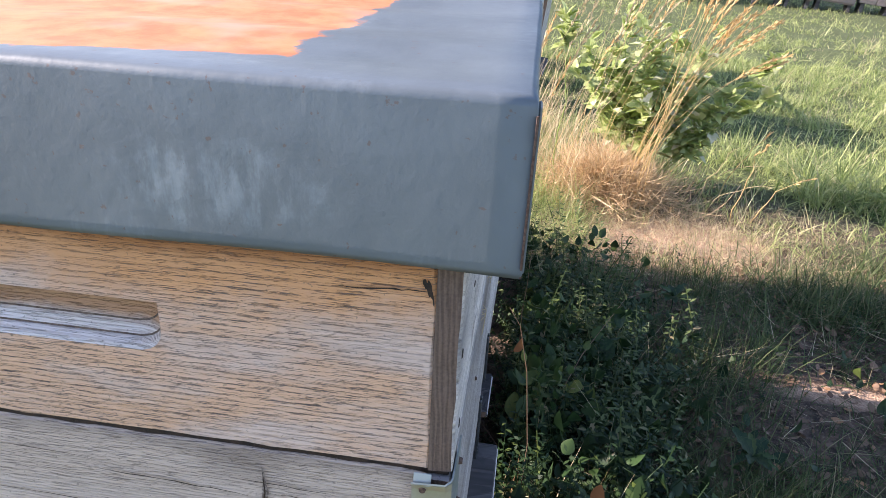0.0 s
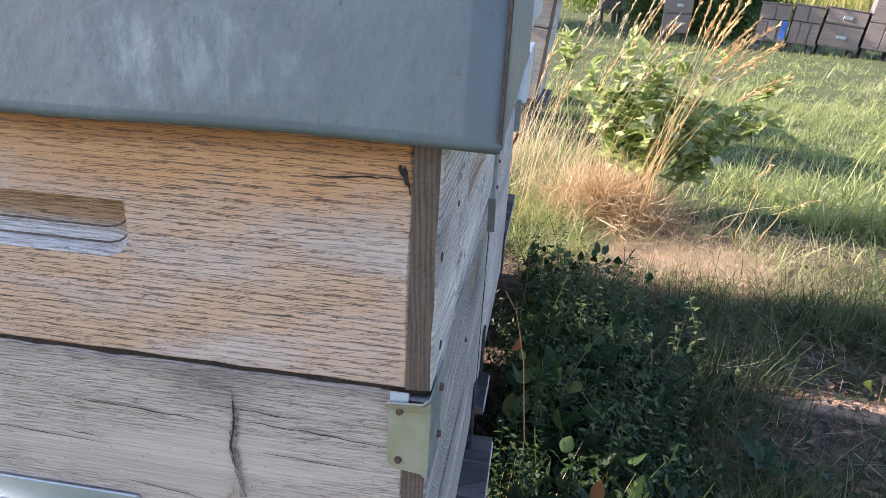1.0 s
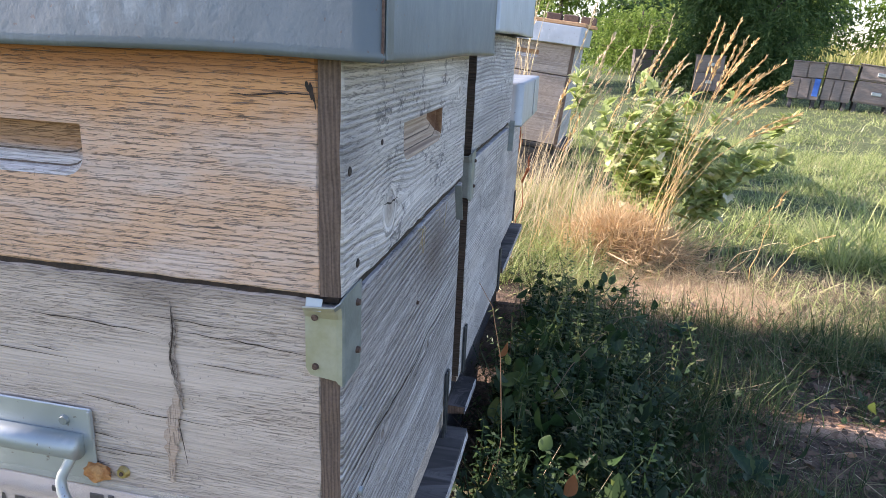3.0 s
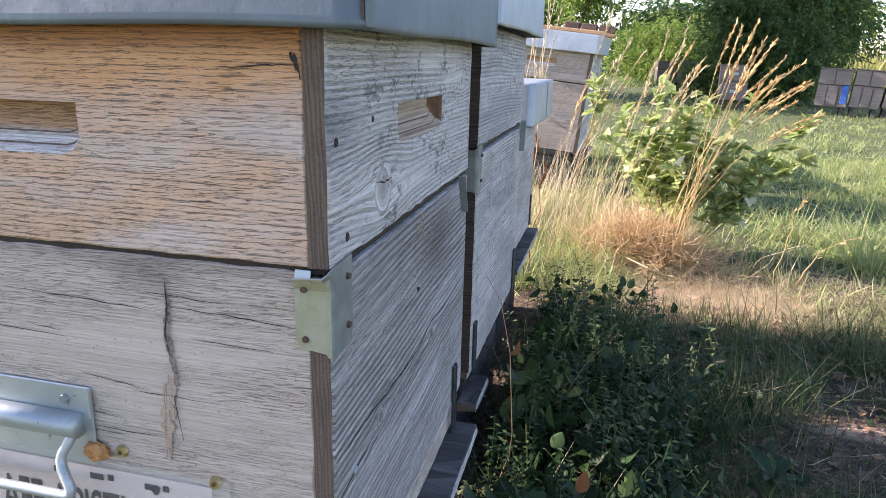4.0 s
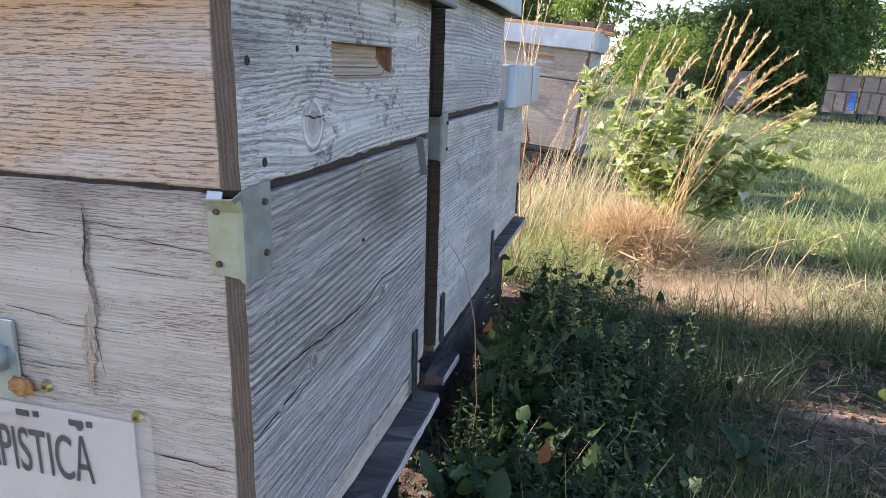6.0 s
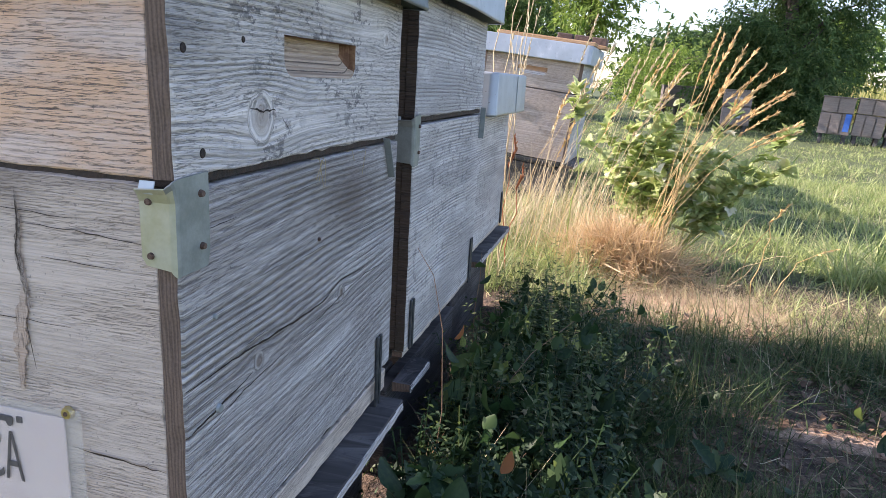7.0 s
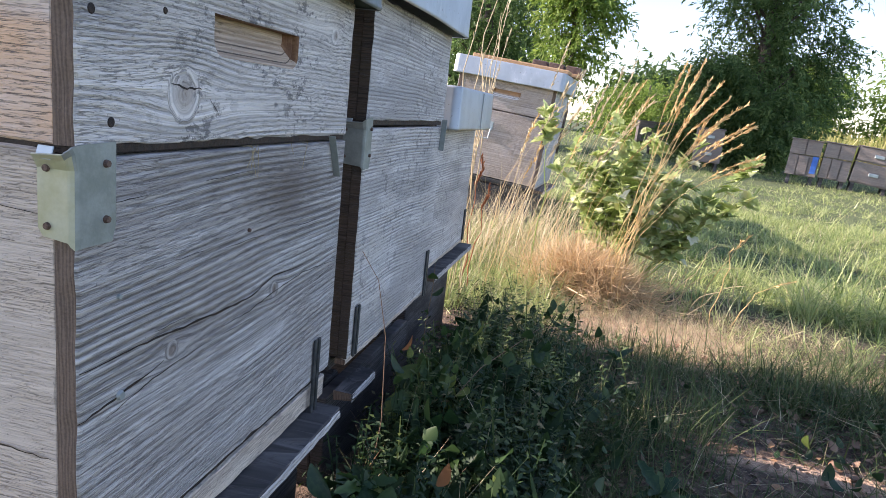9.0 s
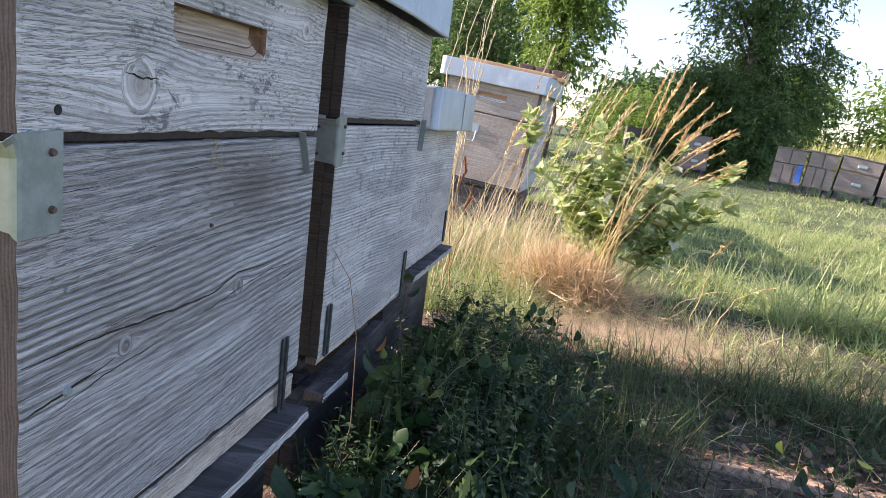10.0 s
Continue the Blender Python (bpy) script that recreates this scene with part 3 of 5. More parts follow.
# ---- beehives ----
def roof_sheet(x0, x1, y0, y1, z0, z1, seed=3):
    """Sheet metal cap: a slightly wavy top, four skirts, a rounded fold and a hem."""
    bm = bmesh.new()
    nx, ny = 26, 26
    rnd = random.Random(seed)
    ph = [rnd.uniform(0, 6) for _ in range(4)]
    rings = []
    for inset, z in ((0.003, z0 + 0.001), (0.0, z0), (-0.0012, z0 + 0.004), (0.0, z0 + 0.008), (0.0, z1 - 0.006), (0.0015, z1 - 0.002), (0.005, z1)):
        row = []
        for i in range(nx):
            row.append((x0 + inset + (x1 - x0 - 2 * inset) * i / nx, y0 + inset))
        for i in range(ny):
            row.append((x1 - inset, y0 + inset + (y1 - y0 - 2 * inset) * i / ny))
        for i in range(nx):
            row.append((x1 - inset - (x1 - x0 - 2 * inset) * i / nx, y1 - inset))
        for i in range(ny):
            row.append((x0 + inset, y1 - inset - (y1 - y0 - 2 * inset) * i / ny))
        verts = []
        for x, y in row:
            w = 0.0005 * math.sin(x * 23 + y * 31 + ph[0]) * math.sin((z - z0) * 25)
            verts.append(bm.verts.new((x + w, y + w, z + 0.0012 * math.sin(x * 17 + y * 13 + ph[1]) * (z < z0 + 0.01))))
        rings.append(verts)
    n = len(rings[0])
    for a, b in zip(rings, rings[1:]):
        for i in range(n):
            bm.faces.new((a[i], a[(i + 1) % n], b[(i + 1) % n], b[i]))
    top = rings[-1]
    grid = {}
    for j in range(ny + 1):
        for i in range(nx + 1):
            if j == 0 and i < nx: g = top[i]
            elif i == nx and j < ny: g = top[nx + j]
            elif j == ny and i > 0: g = top[2 * nx + ny - i] if i < nx else top[nx + ny]
            elif i == 0 and j > 0: g = top[2 * nx + ny + (ny - j)]
            else:
                s, t = i / nx, j / ny
                x, y = x0 + 0.005 + (x1 - x0 - 0.01) * s, y0 + 0.005 + (y1 - y0 - 0.01) * t
                e = min(1, min(s, 1 - s, t, 1 - t) * 8)
                g = bm.verts.new((x, y, z1 + e * (0.002 * math.sin(t * 22 + ph[2] + math.sin(s * 5) * 0.6) + 0.001 * math.sin(s * 9 + ph[3]))))
            grid[i, j] = g
    for j in range(ny):
        for i in range(nx):
            bm.faces.new((grid[i, j], grid[i + 1, j], grid[i + 1, j + 1], grid[i, j + 1]))
    bmesh.ops.recalc_face_normals(bm, faces=bm.faces[:])
    return bm


def nail(parent, name, p, r, side, mat, h=0.0015):
    bm = bmesh.new()
    bmesh.ops.create_cone(bm, cap_ends=True, segments=12, radius1=r, radius2=r * 0.75, depth=h * 2)
    turn = pose(*p, 90, 0, 0) if side == "-y" else pose(*p, 0, 90, 0)
    bmesh.ops.transform(bm, matrix=turn, verts=bm.verts)
    return part(name, bm, mat, parent, smooth=False)


def corner_bracket(hive, x, y, z0, z1, fx, fy, mat, tab=True):
    """An L of sheet metal round the corner at (x, y): fx wide on the front, fy on the side, with a flared top tab."""
    bm = bmesh.new()
    t, r = 0.0016, 0.004
    path = [(x - fx, y - t)] + [(x - r + r * math.sin(a), y - t + r - r * math.cos(a)) for a in (0, 0.4, 0.8, 1.2, 1.57)] + [(x + t * 0, y + fy)]
    path = [(px + (t if i > 5 else t * 0.6 * (i > 2)), py) for i, (px, py) in enumerate(path)]
    rows = []
    levels = [(z0, 0.004), (z0 + 0.006, 0.0), (z1 - 0.010, 0.0), (z1 - 0.004, 0.0), (z1, 0.0)]
    for k, (z, cut) in enumerate(levels):
        row = []
        for i, (px, py) in enumerate(path):
            c = cut if i in (0, len(path) - 1) else 0.0
            flare = (0.006 if k == 4 else 0.003 if k == 3 else 0.0) if tab and i < 5 else 0.0
            row.append(bm.verts.new((px + (c if i == 0 else 0), py - flare - (c if i == len(path) - 1 else 0), z + (0.010 * (i / (len(path) - 1)) if k >= 3 else 0) - (0.005 * (1 - abs(i - 3) / 3) + 0.006 * i / 6 if k == 0 else 0))))
        rows.append(row)
    for a, b in zip(rows, rows[1:]):
        for i in range(len(path) - 1):
            bm.faces.new((a[i], a[i + 1], b[i + 1], b[i]))
    bm.normal_update()
    # side flange takes a duller zinc that puts its cooler light into colour
    for f in bm.faces:
        f.material_index = 1 if abs(f.normal.x) > 0.6 else 0
    ob = part("corner_bracket", bm, [mat, M_BRACKET], hive, "bent zinc corner bracket", False)
    s = ob.modifiers.new("thick", "SOLIDIFY")
    s.thickness, s.offset = 0.0014, 1.0
    if tab:
        part("bent_tab", box(x - fx * 0.96, x - fx * 0.5, y - 0.0012, y, 0.0, 0.010, 0.0004, m=Matrix.Translation((0, -0.0055, z1 - 0.004)) @ Matrix.Rotation(-0.35, 4, "X")), M_ZINC, ob, "bright bent tab")
    zc = (z0 + z1) / 2
    for dz in (-0.018, 0.024):
        nail(ob, "nail", (x - fx * 0.72, y - 0.0035, zc + dz - 0.004), 0.0032, "-y", M_NAIL)
        nail(ob, "nail", (x + 0.0042, y + fy * 0.72, zc + dz), 0.0032, "+x", M_NAIL)
    return ob


def hive_body(hive, w, d, v0, v1, t, tag, mats, pockets=(None, None), seed=0, drop=0.0, end=M_END):
    """Four boards: the lengthwise ones run through, the others sit between them."""
    mf, ms = mats
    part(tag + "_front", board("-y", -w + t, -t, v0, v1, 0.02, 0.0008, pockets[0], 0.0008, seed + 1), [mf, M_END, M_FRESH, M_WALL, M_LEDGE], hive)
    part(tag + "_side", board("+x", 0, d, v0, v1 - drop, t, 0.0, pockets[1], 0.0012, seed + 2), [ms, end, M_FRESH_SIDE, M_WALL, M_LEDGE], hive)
    part(tag + "_back", board("+y", -w + t, -t, v0, v1, 0.02, d - 0.0008, None, 0.0008, seed + 3), [M_WOOD_X, M_END], hive)
    part(tag + "_side", board("-x", 0, d, v0, v1, t, -w, None, 0.0008, seed + 4), [M_WOOD_Y, M_END], hive)


M_RIM = wood("bare_strip", "y", (0.74, 0.66, 0.56), (0.42, 0.36, 0.30), (0.56, 0.47, 0.38), 0.004, 0.3, 0.5)


def floor_board(hive, w, d, z, ground, out=0.055, y0=0.0, y1=None, dark=M_DARK_WOOD, sink=0.0):
    """The hive's floor with its landing board, the stand under it, and boards added for the shade there."""
    y1 = d if y1 is None else y1
    part("floor_rim", board("+x", 0.004, d - 0.004, -0.013, 0.021 if d == 0.520 else -0.003, 0.02, -0.004, None, 0.001, 21), [M_RIM, M_END], hive, "pale strip under the box")
    part("floor_slab", box(-w + 0.01, -0.034, 0.005, d - 0.005, -0.03, -0.004), dark, hive)
    bm = board("+x", y0, y1, -0.033 - sink, -0.015 - sink, out + 0.02, out, None, 0.0014, 22)
    lb = part("landing_board", bm, [dark, M_END], hive, "blackened landing board with a paler worn edge")
    part("worn_edge", board("+x", y0 + 0.002, y1 - 0.001, -0.032 - sink, -0.017 - sink, 0.002, out + 0.0015, None, 0.002, 23), [M_WOOD_Y, M_END], lb)
    # dark boards added to close off the view and hold the shade below
    part("stand_board", box(-0.06, -0.035, 0.01, d - 0.01, ground, -0.04 - sink, 0.002), M_DARK_WOOD, hive)
    part("stand_board", box(-w + 0.03, -0.061, 0.01, 0.035, ground, -0.04 - sink, 0.002), M_DARK_WOOD, hive)
    for yy in (0.06, d - 0.12):
        part("stand_beam", box(-w + 0.04, -0.062, yy, yy + 0.07, ground, -0.034 - sink, 0.004), M_DARK_WOOD, hive)


def entrance_strap(hive, y, z0, z1, x=0.001):
    for k in (0, 1):
        bm = box(x, x + 0.004, y + k * 0.012, y + k * 0.012 + 0.007, z0, z1, 0.001)
        ob = part("entrance_guide", bm, M_STRAP, hive, "thin dark steel guide")
    return ob


def crack(hive, side, pts, width, seed=1, mat=None, lift=0.0):
    """A dark split in a board, thinning to both ends."""
    rnd = random.Random(seed)
    bm, rows = bmesh.new(), []
    fine = []
    for (a, b), (c, d) in zip(pts, pts[1:]):
        fine += [(a + (c - a) * k / 6, b + (d - b) * k / 6) for k in range(6)]
    fine.append(pts[-1])
    for i, (u, v) in enumerate(fine):
        w = width * (0.25 + math.sin(math.pi * (i + 0.5) / len(fine))) * rnd.uniform(0.5, 1.1)
        v += rnd.uniform(-0.0008, 0.0008)
        rows.append([bm.verts.new((0.0004, u, v + e) if side == "+x" else ((u + e, -0.0012 - lift, v) if mat else (u, -0.0012 - lift, v + e))) for e in (-w, w)])
    for a, b in zip(rows, rows[1:]):
        bm.faces.new((a[0], b[0], b[1], a[1]) if side == "+x" else (a[0], b[0], b[1], a[1]))
    return part("crack" if not mat else "scar", bm, mat or M_GAP_DARK, hive)


def first_hive():
    h = tagged(empty("beehive", -0.027, 0.358, 0.252, 0.6), "weathered pine beehive with rusty sheet roof and carry handle", "beehive", "row of beehives")
    w, d, seam, top = 0.50, 0.520, 0.388, 0.570
    hive_body(h, w, d, 0.033, seam - 0.0012, 0.018, "brood_box", (M_BROOD_FRONT, M_BROOD_SIDE), seed=10, drop=0.005)
    hive_body(h, w, d, seam + 0.0022, top, 0.018, "super", (M_SUPER_FRONT, M_SUPER_SIDE), ((-0.42, -0.213, 0.466, 0.508, 0.019), (0.170, 0.347, 0.468, 0.506, 0.0165)), seed=40)
    part("seam_fill", box(-w + 0.003, -0.0025, 0.003, d - 0.004, seam - 0.004, seam + 0.004, 0.001), M_GAP_DARK, h, "dark strip filling the joint")
    part("inner_cover", box(-w + 0.002, -0.002, 0.002, d - 0.002, top - 0.004, top + 0.02, 0.001), M_WOOD_X, h)
    part("roof", roof_sheet(-w - 0.03, 0.033, -0.016, d + 0.012, 0.566, 0.674), M_ROOF_RUST, h, "folded galvanised roof with an orange rust patch", True)
    # folded corner seam of the roof
    part("roof_seam", box(0.0333, 0.0353, -0.0125, 0.004, 0.567, 0.668, 0.0009), M_ROOF_RUST, h)
    # dark sliver stands in for the shade in the slit between the sheets
    part("seam_gap_strip", box(0.0325, 0.0340, -0.0165, -0.0140, 0.566, 0.664, 0.0003), M_NAIL, h)
    # dark box added to carry the shade of the gap below the hive body
    part("bottom_gap_fill", box(-w + 0.01, -0.0095, 0.008, d - 0.008, 0.010, 0.036, 0.001), M_GAP_DARK, h, "dark strip filling the gap under the box")
    floor_board(h, w, d, 0.0, -0.27, 0.036, 0.0, 0.490)
    corner_bracket(h, 0.0, 0.0, 0.324, 0.384, 0.029, 0.038, M_BRASSY)
    br = part("side_bracket", box(0.0, 0.010, d - 0.010, d - 0.0085, 0.335, 0.398, 0.0004), M_BRACKET, h, "loose strip of bent zinc")
    br.matrix_local = Matrix.Translation((0.0, d - 0.05, 0.36)) @ pose(0, 0, 0, 26, 0, 0) @ Matrix.Translation((0.0, -(d - 0.01), -0.365))
    entrance_strap(h, 0.452, -0.02, 0.098)
    # carry handle: plate, rolled socket and bail
    plate = part("handle_plate", box(-0.44, -0.232, -0.0035, -0.0012, 0.178, 0.258, 0.001), M_ZINC, h, "zinc handle plate")
    part("plate_flange", box(-0.2345, -0.2315, -0.006, -0.001, 0.228, 0.257, 0.0008), M_ZINC, h)
    part("socket", tube([(-0.44, -0.009, 0.222), (-0.34, -0.009, 0.222), (-0.242, -0.009, 0.222)], 0.0115, 16), M_ZINC, h, "rolled zinc socket", True)
    part("bail", tube([(-0.256, -0.009, 0.222), (-0.250, -0.010, 0.221), (-0.248, -0.012, 0.214), (-0.2535, -0.020, 0.199), (-0.2545, -0.022, 0.193), (-0.2515, -0.025, 0.186), (-0.239, -0.031, 0.172), (-0.2385, -0.0325, 0.1675), (-0.243, -0.033, 0.1655), (-0.255, -0.033, 0.165), (-0.34, -0.033, 0.165), (-0.42, -0.033, 0.165)], 0.0046, 12), M_ZINC, h, "zinc-plated steel bail", True)
    s = nail(plate, "screw", (-0.259, -0.005, 0.244), 0.0052, "-y", M_BRACKET)
    for px, pz in ((-0.207, 0.197), (-0.113, 0.182)):
        s = nail(h, "screw", (px, -0.002, pz), 0.0062, "-y", M_GOLD, 0.002)
        s["label"] = "gold washer-head screw"
        # dark disc stands for the depth of the socket
        nail(s, "socket_hole", (px, -0.0045, pz), 0.0022, "-y", M_NAIL, 0.0006)
    # wad of sealing stuff
    bm = bmesh.new()
    bmesh.ops.create_icosphere(bm, subdivisions=3, radius=1.0)
    for v in bm.verts:
        q = 1 + 0.35 * noise.noise(v.co * 2.6) + 0.25 * noise.noise(v.co * 6.0)
        v.co = (-0.232 + v.co.x * 0.013 * q, -0.004 + v.co.y * 0.006 * q, 0.194 + v.co.z * 0.009 * q)
    part("sealing_wad", bm, M_RUSTY, h, "crumpled orange-brown wad", False)
    # printed card under a film
    card = part("card", box(-0.47, -0.117, -0.0026, -0.0008, 0.045, 0.176, 0.0004), M_SIGN, h, "pale pink printed card")
    part("film", box(-0.47, -0.098, -0.0036, -0.0030, 0.040, 0.186, 0.0002), M_CLEAR, h, "clear film over the card")
    txt = bpy.data.curves.new("lettering", "FONT")
    txt.body, txt.size, txt.extrude, txt.align_x = "AFE APISTICĂ", 0.066, 0.0002, "RIGHT"
    ob = new("lettering", txt)
    bpy.context.view_layer.update()
    me = bpy.data.meshes.new_from_object(ob.evaluated_get(bpy.context.evaluated_depsgraph_get()))
    bpy.data.objects.remove(ob)
    me.materials.clear()
    me.materials.append(M_INK)
    xs = [v.co.x for v in me.vertices]
    wide = max(xs) - min(xs)
    for v in me.vertices:
        v.co.x = v.co.x * (0.185 / wide)
    let = new("lettering", me)
    let.parent = card
    let.matrix_local = pose(-0.163, -0.0040, 0.106, 90, 0, 0)
    for px, pz, wd in ((-0.178, 0.166, 0.014), (-0.163, 0.167, 0.006), (-0.236, 0.167, 0.014), (-0.221, 0.168, 0.006), (-0.28, 0.167, 0.006)):
        part("mark", box(px - wd / 2, px + wd / 2, -0.0042, -0.0027, pz - 0.003, pz + 0.003, 0.0004), M_INK, card)
    # nail holes as dark discs, and nails, in the boards
    for p, r, sd in (((0.0003, 0.036, 0.408), 0.0042, "+x"), ((0.0003, 0.016, 0.486), 0.004, "+x"), ((0.0003, 0.098, 0.497), 0.003, "+x")):
        nail(h, "nail_hole", p, r, sd, M_GAP_DARK, 0.0004)
    nail(h, "nail", (0.0016, 0.047, 0.184), 0.0045, "+x", M_ZINC)
    nail(h, "nail", (0.001, 0.045, 0.270), 0.0024, "+x", M_ZINC)
    nail(h, "nail", (0.001, 0.25, 0.292), 0.0026, "+x", M_NAIL)
    for i, (sd, pts, wd) in enumerate((
            ("+x", ((0.002, 0.219), (0.07, 0.2195), (0.135, 0.2165), (0.20, 0.214), (0.262, 0.213), (0.315, 0.226), (0.40, 0.222)), 0.0012),
            ("+x", ((0.200, 0.196), (0.26, 0.197), (0.315, 0.205), (0.40, 0.212), (0.515, 0.205)), 0.0007),
            ("+x", ((0.0, 0.178), (0.047, 0.184), (0.105, 0.193)), 0.0011), ("+x", ((0.02, 0.168), (0.09, 0.182), (0.17, 0.188)), 0.0005),
            ("+x", ((0.107, 0.441), (0.130, 0.437), (0.152, 0.438)), 0.0009), ("+x", ((0.128, 0.452), (0.130, 0.437), (0.128, 0.422)), 0.0007),
            ("+x", ((0.165, 0.430), (0.182, 0.415)), 0.0006), ("+x", ((0.44, 0.19), (0.516, 0.20)), 0.0005),
            ("-y", ((-0.112, 0.150), (-0.06, 0.147), (-0.019, 0.144)), 0.0008), ("-y", ((-0.30, 0.345), (-0.22, 0.343), (-0.16, 0.339)), 0.0005),
            ("-y", ((-0.147, 0.345), (-0.08, 0.343), (-0.02, 0.338)), 0.0004), ("-y", ((-0.24, 0.272), (-0.17, 0.264)), 0.0004), ("-y", ((-0.42, 0.31), (-0.25, 0.305)), 0.0004),
            ("-y", ((-0.085, 0.538), (-0.05, 0.541), (-0.022, 0.541)), 0.0006))):
        crack(h, sd, pts, wd, i)
    crack(h, "-y", ((-0.146, 0.372), (-0.145, 0.345), (-0.149, 0.320), (-0.146, 0.296), (-0.141, 0.272)), 0.0030, 31, M_SCAR)
    crack(h, "-y", ((-0.146, 0.290), (-0.152, 0.262), (-0.156, 0.232), (-0.158, 0.196)), 0.0062, 32, M_KNOT)
    crack(h, "-y", ((-0.146, 0.366), (-0.1455, 0.345), (-0.150, 0.320), (-0.147, 0.300)), 0.0006, 33, M_GAP_DARK, 0.0003)
    crack(h, "-y", ((-0.147, 0.262), (-0.144, 0.240), (-0.141, 0.218)), 0.0004, 34, M_GAP_DARK, 0.0003)
    rs = random.Random(77)
    for k in range(7):
        u = rs.uniform(0.22, 0.42)
        e = rs.uniform(-0.03, 0.03)
        part("straw_wisp", tube([(0.002, u, 0.384), (0.006, u + e * 0.4, 0.386 - rs.uniform(0, 0.008)), (0.004, u + e, 0.384 - rs.uniform(0.0, 0.04))], 0.00035, 5), M_STRAW, h)
    crack(h, "-y", ((-0.027, 0.548), (-0.0215, 0.543), (-0.0190, 0.533)), 0.0045, 5)
    for k in range(12):
        u, z = rs.uniform(-0.42, -0.12), rs.uniform(0.20, 0.36)
        crack(h, "-y", ((u, z), (u + rs.uniform(0.03, 0.09), z - rs.uniform(0, 0.003))), 0.00035, 60 + k)
    for k in range(10):
        u, z = rs.uniform(0.02, 0.40), rs.uniform(0.03, 0.36)
        crack(h, "+x", ((u, z), (u + rs.uniform(0.04, 0.10), z + rs.uniform(0, 0.004))), 0.00035, 80 + k)
    return h


def second_hive():
    h = tagged(empty("beehive", -0.036, 0.970, 0.262), "weathered grey pine beehive with galvanised roof", "beehive", "row of beehives")
    w, d, seam, top = 0.50, 0.512, 0.396, 0.590
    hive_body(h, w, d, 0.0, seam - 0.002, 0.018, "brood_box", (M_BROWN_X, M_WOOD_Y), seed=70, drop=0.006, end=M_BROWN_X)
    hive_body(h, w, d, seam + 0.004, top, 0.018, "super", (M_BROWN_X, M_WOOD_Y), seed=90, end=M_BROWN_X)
    part("seam_fill", box(-w + 0.003, -0.004, 0.003, d - 0.004, seam - 0.004, seam + 0.006, 0.001), M_GAP_DARK, h, "dark strip filling the joint")
    part("roof", roof_sheet(-w - 0.03, 0.035, -0.045, d + 0.008, 0.588, 0.690, 5), M_ROOF, h, "folded galvanised roof", True)
    floor_board(h, w, d, 0.0, -0.28, 0.014, 0.0, 0.12, sink=0.045)
    corner_bracket(h, 0.0, 0.0, 0.330, 0.396, 0.045, 0.022, M_BRACKET)
    entrance_strap(h, 0.015, 0.0, 0.09)
    entrance_strap(h, 0.475, -0.01, 0.10)
    bm = box(0.0, 0.012, -0.001, 0.001, 0.0, 0.07, 0.0004, m=pose(0, d - 0.02, 0.335, -8, 0, 0))
    part("side_bracket", bm, M_BRACKET, h, "loose strip of bent zinc")
    return h


def third_hive():
    h = tagged(empty("beehive", -0.068, 1.555, 0.285), "low grey beehive with a single box and galvanised roof", "beehive", "row of beehives")
    w, d, top = 0.50, 0.50, 0.375
    hive_body(h, w, d, 0.0, top, 0.018, "brood_box", (M_WOOD_X, M_WOOD_Y), seed=120)
    part("roof", roof_sheet(-w - 0.03, 0.050, 0.005, d - 0.03, 0.357, 0.462, 8), M_ROOF, h, "folded galvanised roof", True)
    floor_board(h, w, d, 0.0, -0.30, 0.030, 0.02, d)
    entrance_strap(h, 0.465, 0.0, 0.10)
    part("roof_seam", box(0.0505, 0.0525, 0.30, 0.306, 0.359, 0.458, 0.0008), M_ROOF, h)
    return h


def fourth_hive():
    h = tagged(empty("beehive", -0.023, 3.86, 0.287, -3, 0, 5.5), "old two-box beehive with galvanised roof behind tall weeds", "beehive", "row of beehives")
    w, d, seam, top = 0.58, 0.60, 0.388, 0.562
    hive_body(h, w, d, 0.0, seam - 0.002, 0.02, "brood_box", (M_WOOD_X, M_WOOD_Y), seed=150)
    hive_body(h, w, d, seam + 0.003, top, 0.02, "super", (M_WOOD_X, M_WOOD_Y), ((-0.37, -0.20, 0.465, 0.508, 0.014), None), seed=170)
    part("roof", roof_sheet(-w - 0.03, 0.034, -0.035, d + 0.02, 0.556, 0.659, 11), M_ROOF, h, "folded galvanised roof", True)
    floor_board(h, w, d, 0.0, -0.28, 0.05, 0.02, d - 0.03)
    part("handle_plate", box(-0.44, -0.32, -0.004, 0.0005, 0.27, 0.32, 0.001), M_ZINC, h)
    part("bail", tube([(-0.43, -0.006, 0.28), (-0.43, -0.035, 0.22), (-0.33, -0.035, 0.22), (-0.33, -0.006, 0.28)], 0.005, 8), M_ZINC, h)
    for k in range(2):
        ob = tagged(part("wooden_plank", box(-0.54 + 0.02 * k, 0.03 + 0.04 * k, 0.06 + 0.24 * k, 0.24 + 0.24 * k, 0.663, 0.683, 0.003), M_PLANK_ORANGE), "orange-brown plank lying on a beehive roof", "plank")
        ob.matrix_world = h.matrix_world.copy()
    for k in range(3):
        ob = tagged(part("brick", box(-0.24 + 0.105 * k, -0.15 + 0.105 * k, 0.36, 0.46, 0.683, 0.728, 0.004), M_BRICK), "dark brick weighing down a roof", "brick", "bricks on the roof")
        ob.matrix_world = h.matrix_world.copy()


